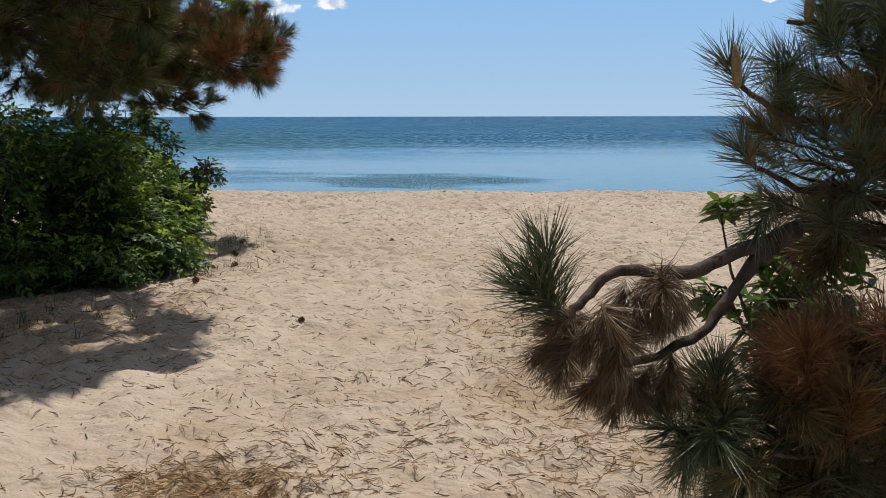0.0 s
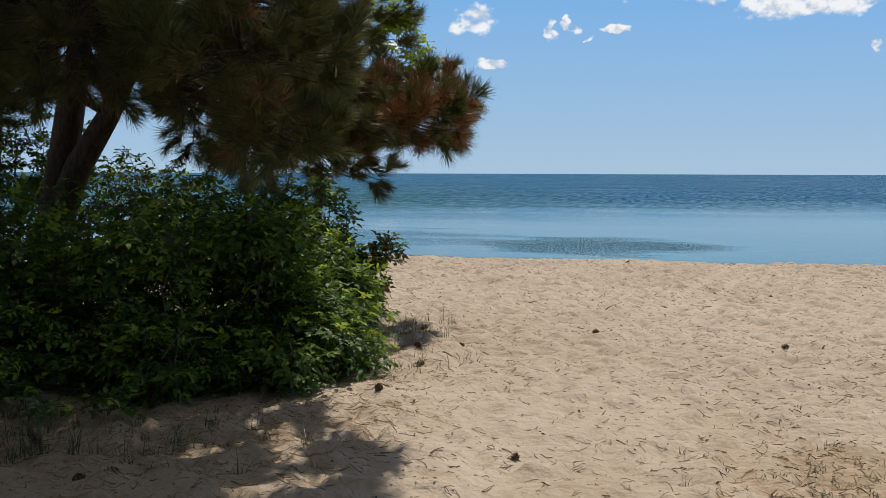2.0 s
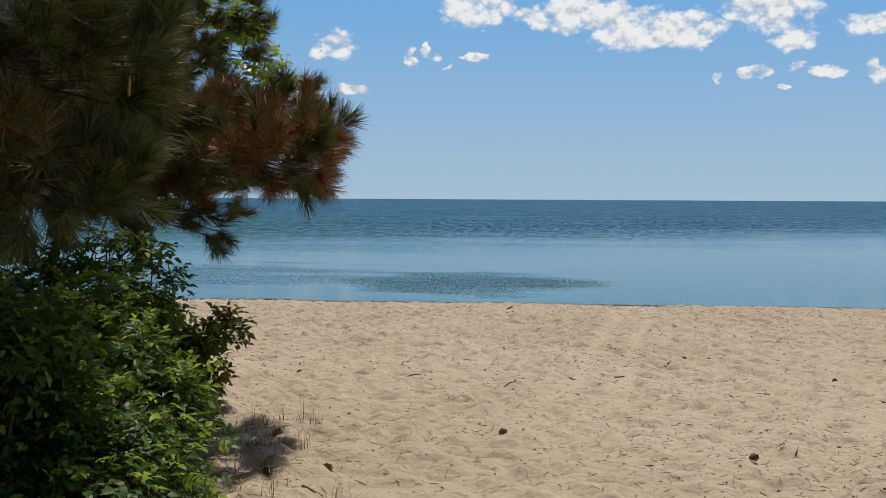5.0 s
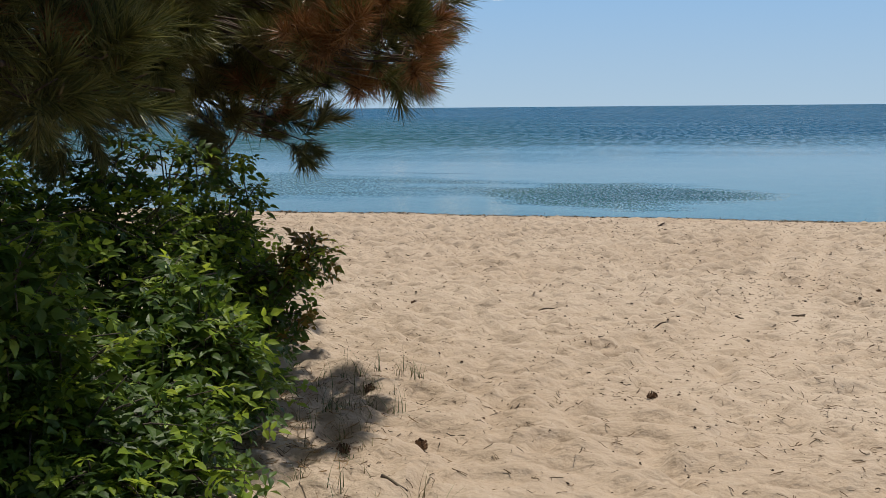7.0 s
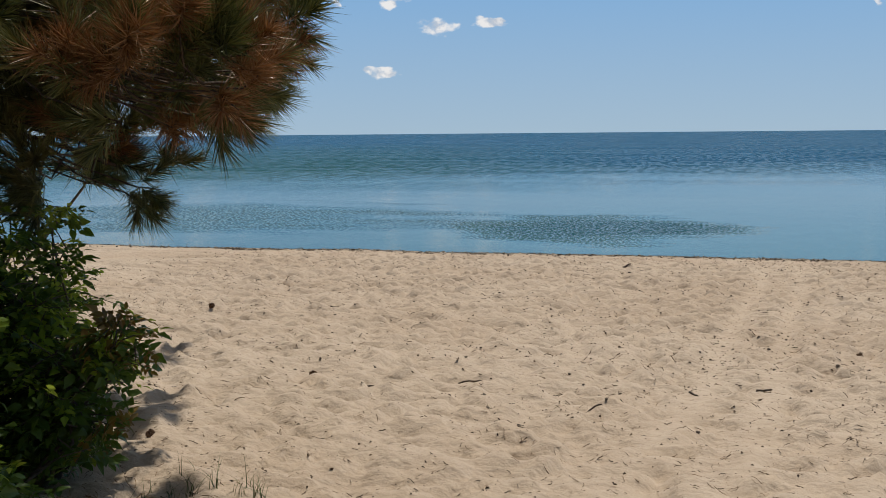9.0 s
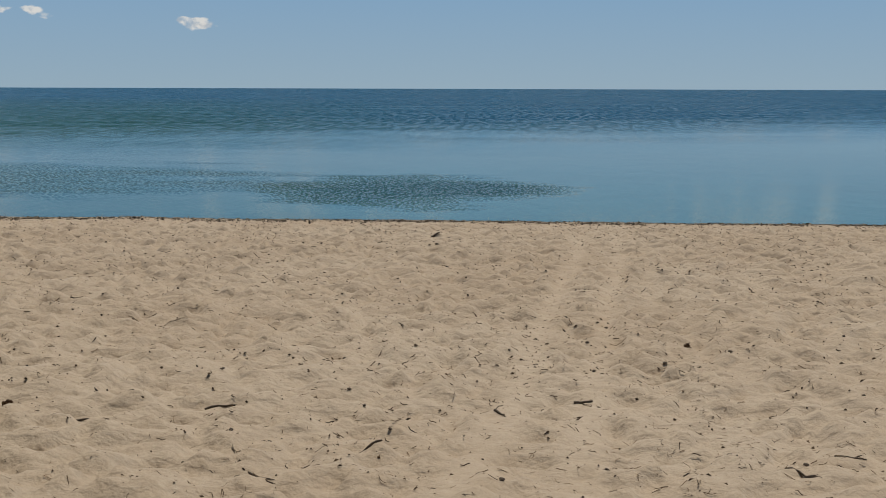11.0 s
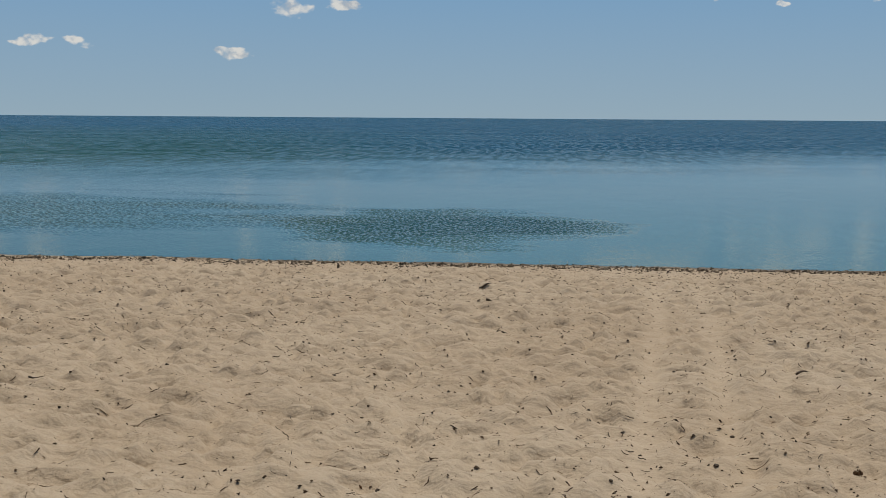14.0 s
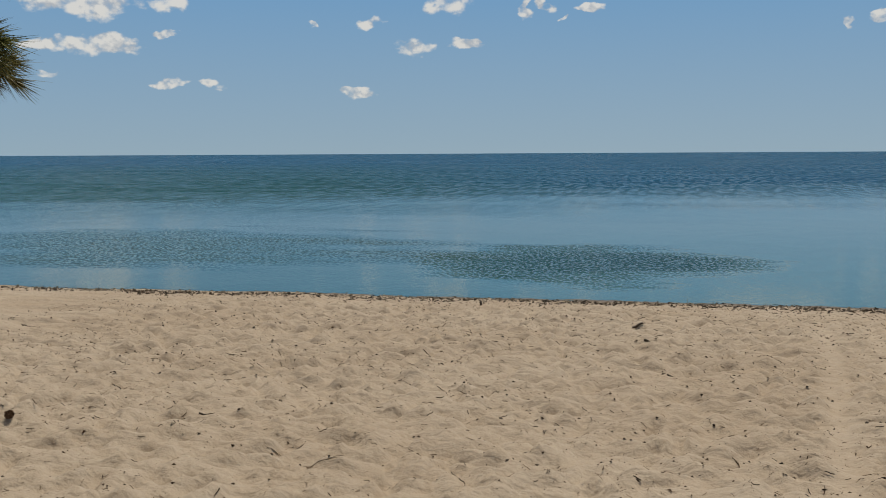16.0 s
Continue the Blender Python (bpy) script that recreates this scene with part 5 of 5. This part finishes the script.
for key, nm, label, mat in ((True, "green_grass", "sparse green grass in shaded sand beside the shrubs", GREEN_GRASS), (False, "dry_grass", "sparse dry straw-coloured grass blades standing in sand", GRASS)):
    tagged(new(nm, mesh_from(nm, np.concatenate(GRASS_MADE[key][0]), np.concatenate(GRASS_MADE[key][1]), mat)), label, "grass", kind="stuff")


def strand(length, width, seed, pair=True, bowing=0.16):
    """A fallen needle pair, bowed, lying flat; three-sided and tapered."""
    g = np.random.default_rng(seed)
    pieces, off, fs = [], 0, []
    for k in range(2 if pair else 1):
        u = np.linspace(0, 1, 4)
        bow = g.normal(0, bowing) * length
        ang = g.normal(0, 0.22) if k else 0.0
        x = (u - 0.4) * length
        y = 4 * bow * u * (1 - u) + math.tan(ang) * x
        z = 0.0016 + np.abs(g.normal(0, 0.0025, 4))
        w = width * (1 - 0.75 * u)
        v = np.concatenate([np.stack([x, y - w, z], -1), np.stack([x, y + w, z], -1), np.stack([x, y, z + width * 1.4], -1)])
        i = np.arange(3)
        q = np.concatenate([np.stack([i, 8 + i, 9 + i, i + 1], -1), np.stack([8 + i, 4 + i, 5 + i, 9 + i], -1)])
        pieces.append(v)
        fs.append(np.concatenate([q[:, [0, 1, 2]], q[:, [0, 2, 3]]]) + off)
        off += 12
    return np.concatenate(pieces), np.concatenate(fs)


def chip(seed):
    """A small angular flake of bark or cone scale."""
    g = np.random.default_rng(seed)
    n = 5
    a = np.sort(g.random(n) * 6.28)
    r = 0.5 + 0.5 * g.random(n)
    ring = np.stack([np.cos(a) * r, np.sin(a) * r * 0.55, np.zeros(n)], -1)
    v = np.concatenate([ring, [[0.1 * g.normal(), 0.1 * g.normal(), 0.5], ]])
    i = np.arange(n)
    return v, np.stack([i, (i + 1) % n, np.full(n, n)], -1)


def strew(name, templates, xy, size, material, label, category, seed, sink=0.0, tilt=0.08):
    g = np.random.default_rng(seed)
    n = len(xy)
    e = 0.03
    z = ground_z(xy[:, 0], xy[:, 1])
    nx = -(ground_z(xy[:, 0] + e, xy[:, 1]) - z) / e
    ny = -(ground_z(xy[:, 0], xy[:, 1] + e) - z) / e
    nrm = unit(np.stack([nx, ny, np.ones(n)], -1) + g.normal(0, tilt, (n, 3)))
    rot = frames_along(nrm, g.random(n) * 6.3)
    v, f = scatter(templates, rot, np.stack([xy[:, 0], xy[:, 1], z - sink], -1), size, g.integers(0, len(templates), n))
    tagged(new(name, mesh_from(name, v, f, material)), label, category, kind="stuff")


def litter_spots(n, seed):
    g = np.random.default_rng(seed)
    y = g.uniform(1.2, 19.6, n * 6)
    x = g.uniform(-7.0, 5.5, n * 6)
    keep = np.interp(y, [1, 5, 9, 12, 20], [1.0, 1.0, 0.6, 0.34, 0.28]) * (0.25 + 1.1 * vnoise(x, y, 0.55, 31) ** 1.5 + 0.5 * (vnoise(x, y, 1.7, 32) > 0.6))
    ok = g.random(n * 6) < keep
    return np.stack([x, y], -1)[ok][:n]


STRANDS = [strand(0.075, 0.0018, s) for s in range(6)] + [strand(0.062, 0.0021, 30 + s, False) for s in range(12)]
xy = litter_spots(40000, 5)
strew("needle_litter", STRANDS, xy, (0.28 + 0.75 * rng.random(len(xy)) ** 2.2) * np.interp(xy[:, 1], [3, 6, 9, 12], [1.0, 0.95, 0.8, 0.65]), LITTER, "brown fallen pine needles strewn on sand", "needles", 51, tilt=0.16)
# thick mats of needles beside the path
mats = np.concatenate([np.random.default_rng(60 + k).normal((cx, cy), (sx, sy), (n, 2)) for k, (cx, cy, sx, sy, n) in enumerate((
    (-0.88, 3.0, 0.19, 0.12, 1300), (-0.2, 3.3, 0.5, 0.25, 500), (0.25, 4.0, 0.3, 0.5, 700), (0.1, 5.3, 0.35, 0.4, 600), (0.3, 3.2, 0.2, 0.3, 300), (1.2, 6.2, 0.5, 0.4, 380), (-2.6, 5.9, 0.5, 0.2, 700), (-3.4, 5.4, 0.6, 0.3, 900), (-2.9, 4.6, 0.6, 0.4, 1000), (-2.3, 5.3, 0.4, 0.4, 600), (-2.65, 7.9, 0.2, 0.25, 300), (-2.95, 8.6, 0.15, 0.2, 200), (-2.3, 6.6, 0.2, 0.25, 260)))])
strew("needle_mat", STRANDS, mats, 0.45 + 0.5 * rng.random(len(mats)), STRAW, "matted straw-brown pine needles on sand", "needles", 52, tilt=0.25)
CHIPS = [chip(s) for s in range(8)]
g1 = np.random.default_rng(91)
xy = np.stack([g1.uniform(-8, 6, 60000), g1.uniform(2.0, 20.0, 60000)], -1)
xy = xy[g1.random(len(xy)) < 0.25 + 0.9 * vnoise(xy[:, 0], xy[:, 1], 0.8, 41) ** 2]
strew("bark_chips", CHIPS, xy, (0.004 + 0.0135 * g1.random(len(xy)) ** 3.2) * np.interp(xy[:, 1], [3, 7, 10, 17], [0.75, 0.85, 1.0, 1.35]), CHIP, "dark bark chips and seeds scattered on sand", "debris", 53)
# short dark bits of twig
g3 = np.random.default_rng(95)
xy = np.stack([g3.uniform(-8, 6, 44000), g3.uniform(3.0, 20.0, 44000)], -1)
xy = xy[g3.random(len(xy)) < 0.1 + 0.8 * vnoise(xy[:, 0], xy[:, 1], 0.7, 47) ** 2]
strew("twig_litter", [strand(0.027, 0.0018, 140 + s, False, 0.06) for s in range(8)], xy, (0.4 + 1.1 * g3.random(len(xy)) ** 2.5) * np.interp(xy[:, 1], [6, 10, 17], [0.9, 1.0, 1.35]), CHIP, "short dark bits of twig scattered on sand", "twigs", 55, tilt=0.15)
# the strand line: dry weed and broken twigs at the water's edge
g2 = np.random.default_rng(92)
n = 22000
x = g2.uniform(-26, 24, n)
y = 20.55 - shore(x) + 0.3 * (vnoise(x, x * 0, 2.3, 43) - 0.5) + g2.normal(0, 0.26, n)
strew("strand_line", CHIPS + [strand(2.6, 0.06, 70 + s, False) for s in range(4)], np.stack([x, y], -1), 0.016 + 0.036 * g2.random(n) ** 2, WRACK, "dark dry weed washed up along the water's edge", "seaweed", 54, tilt=1.0)
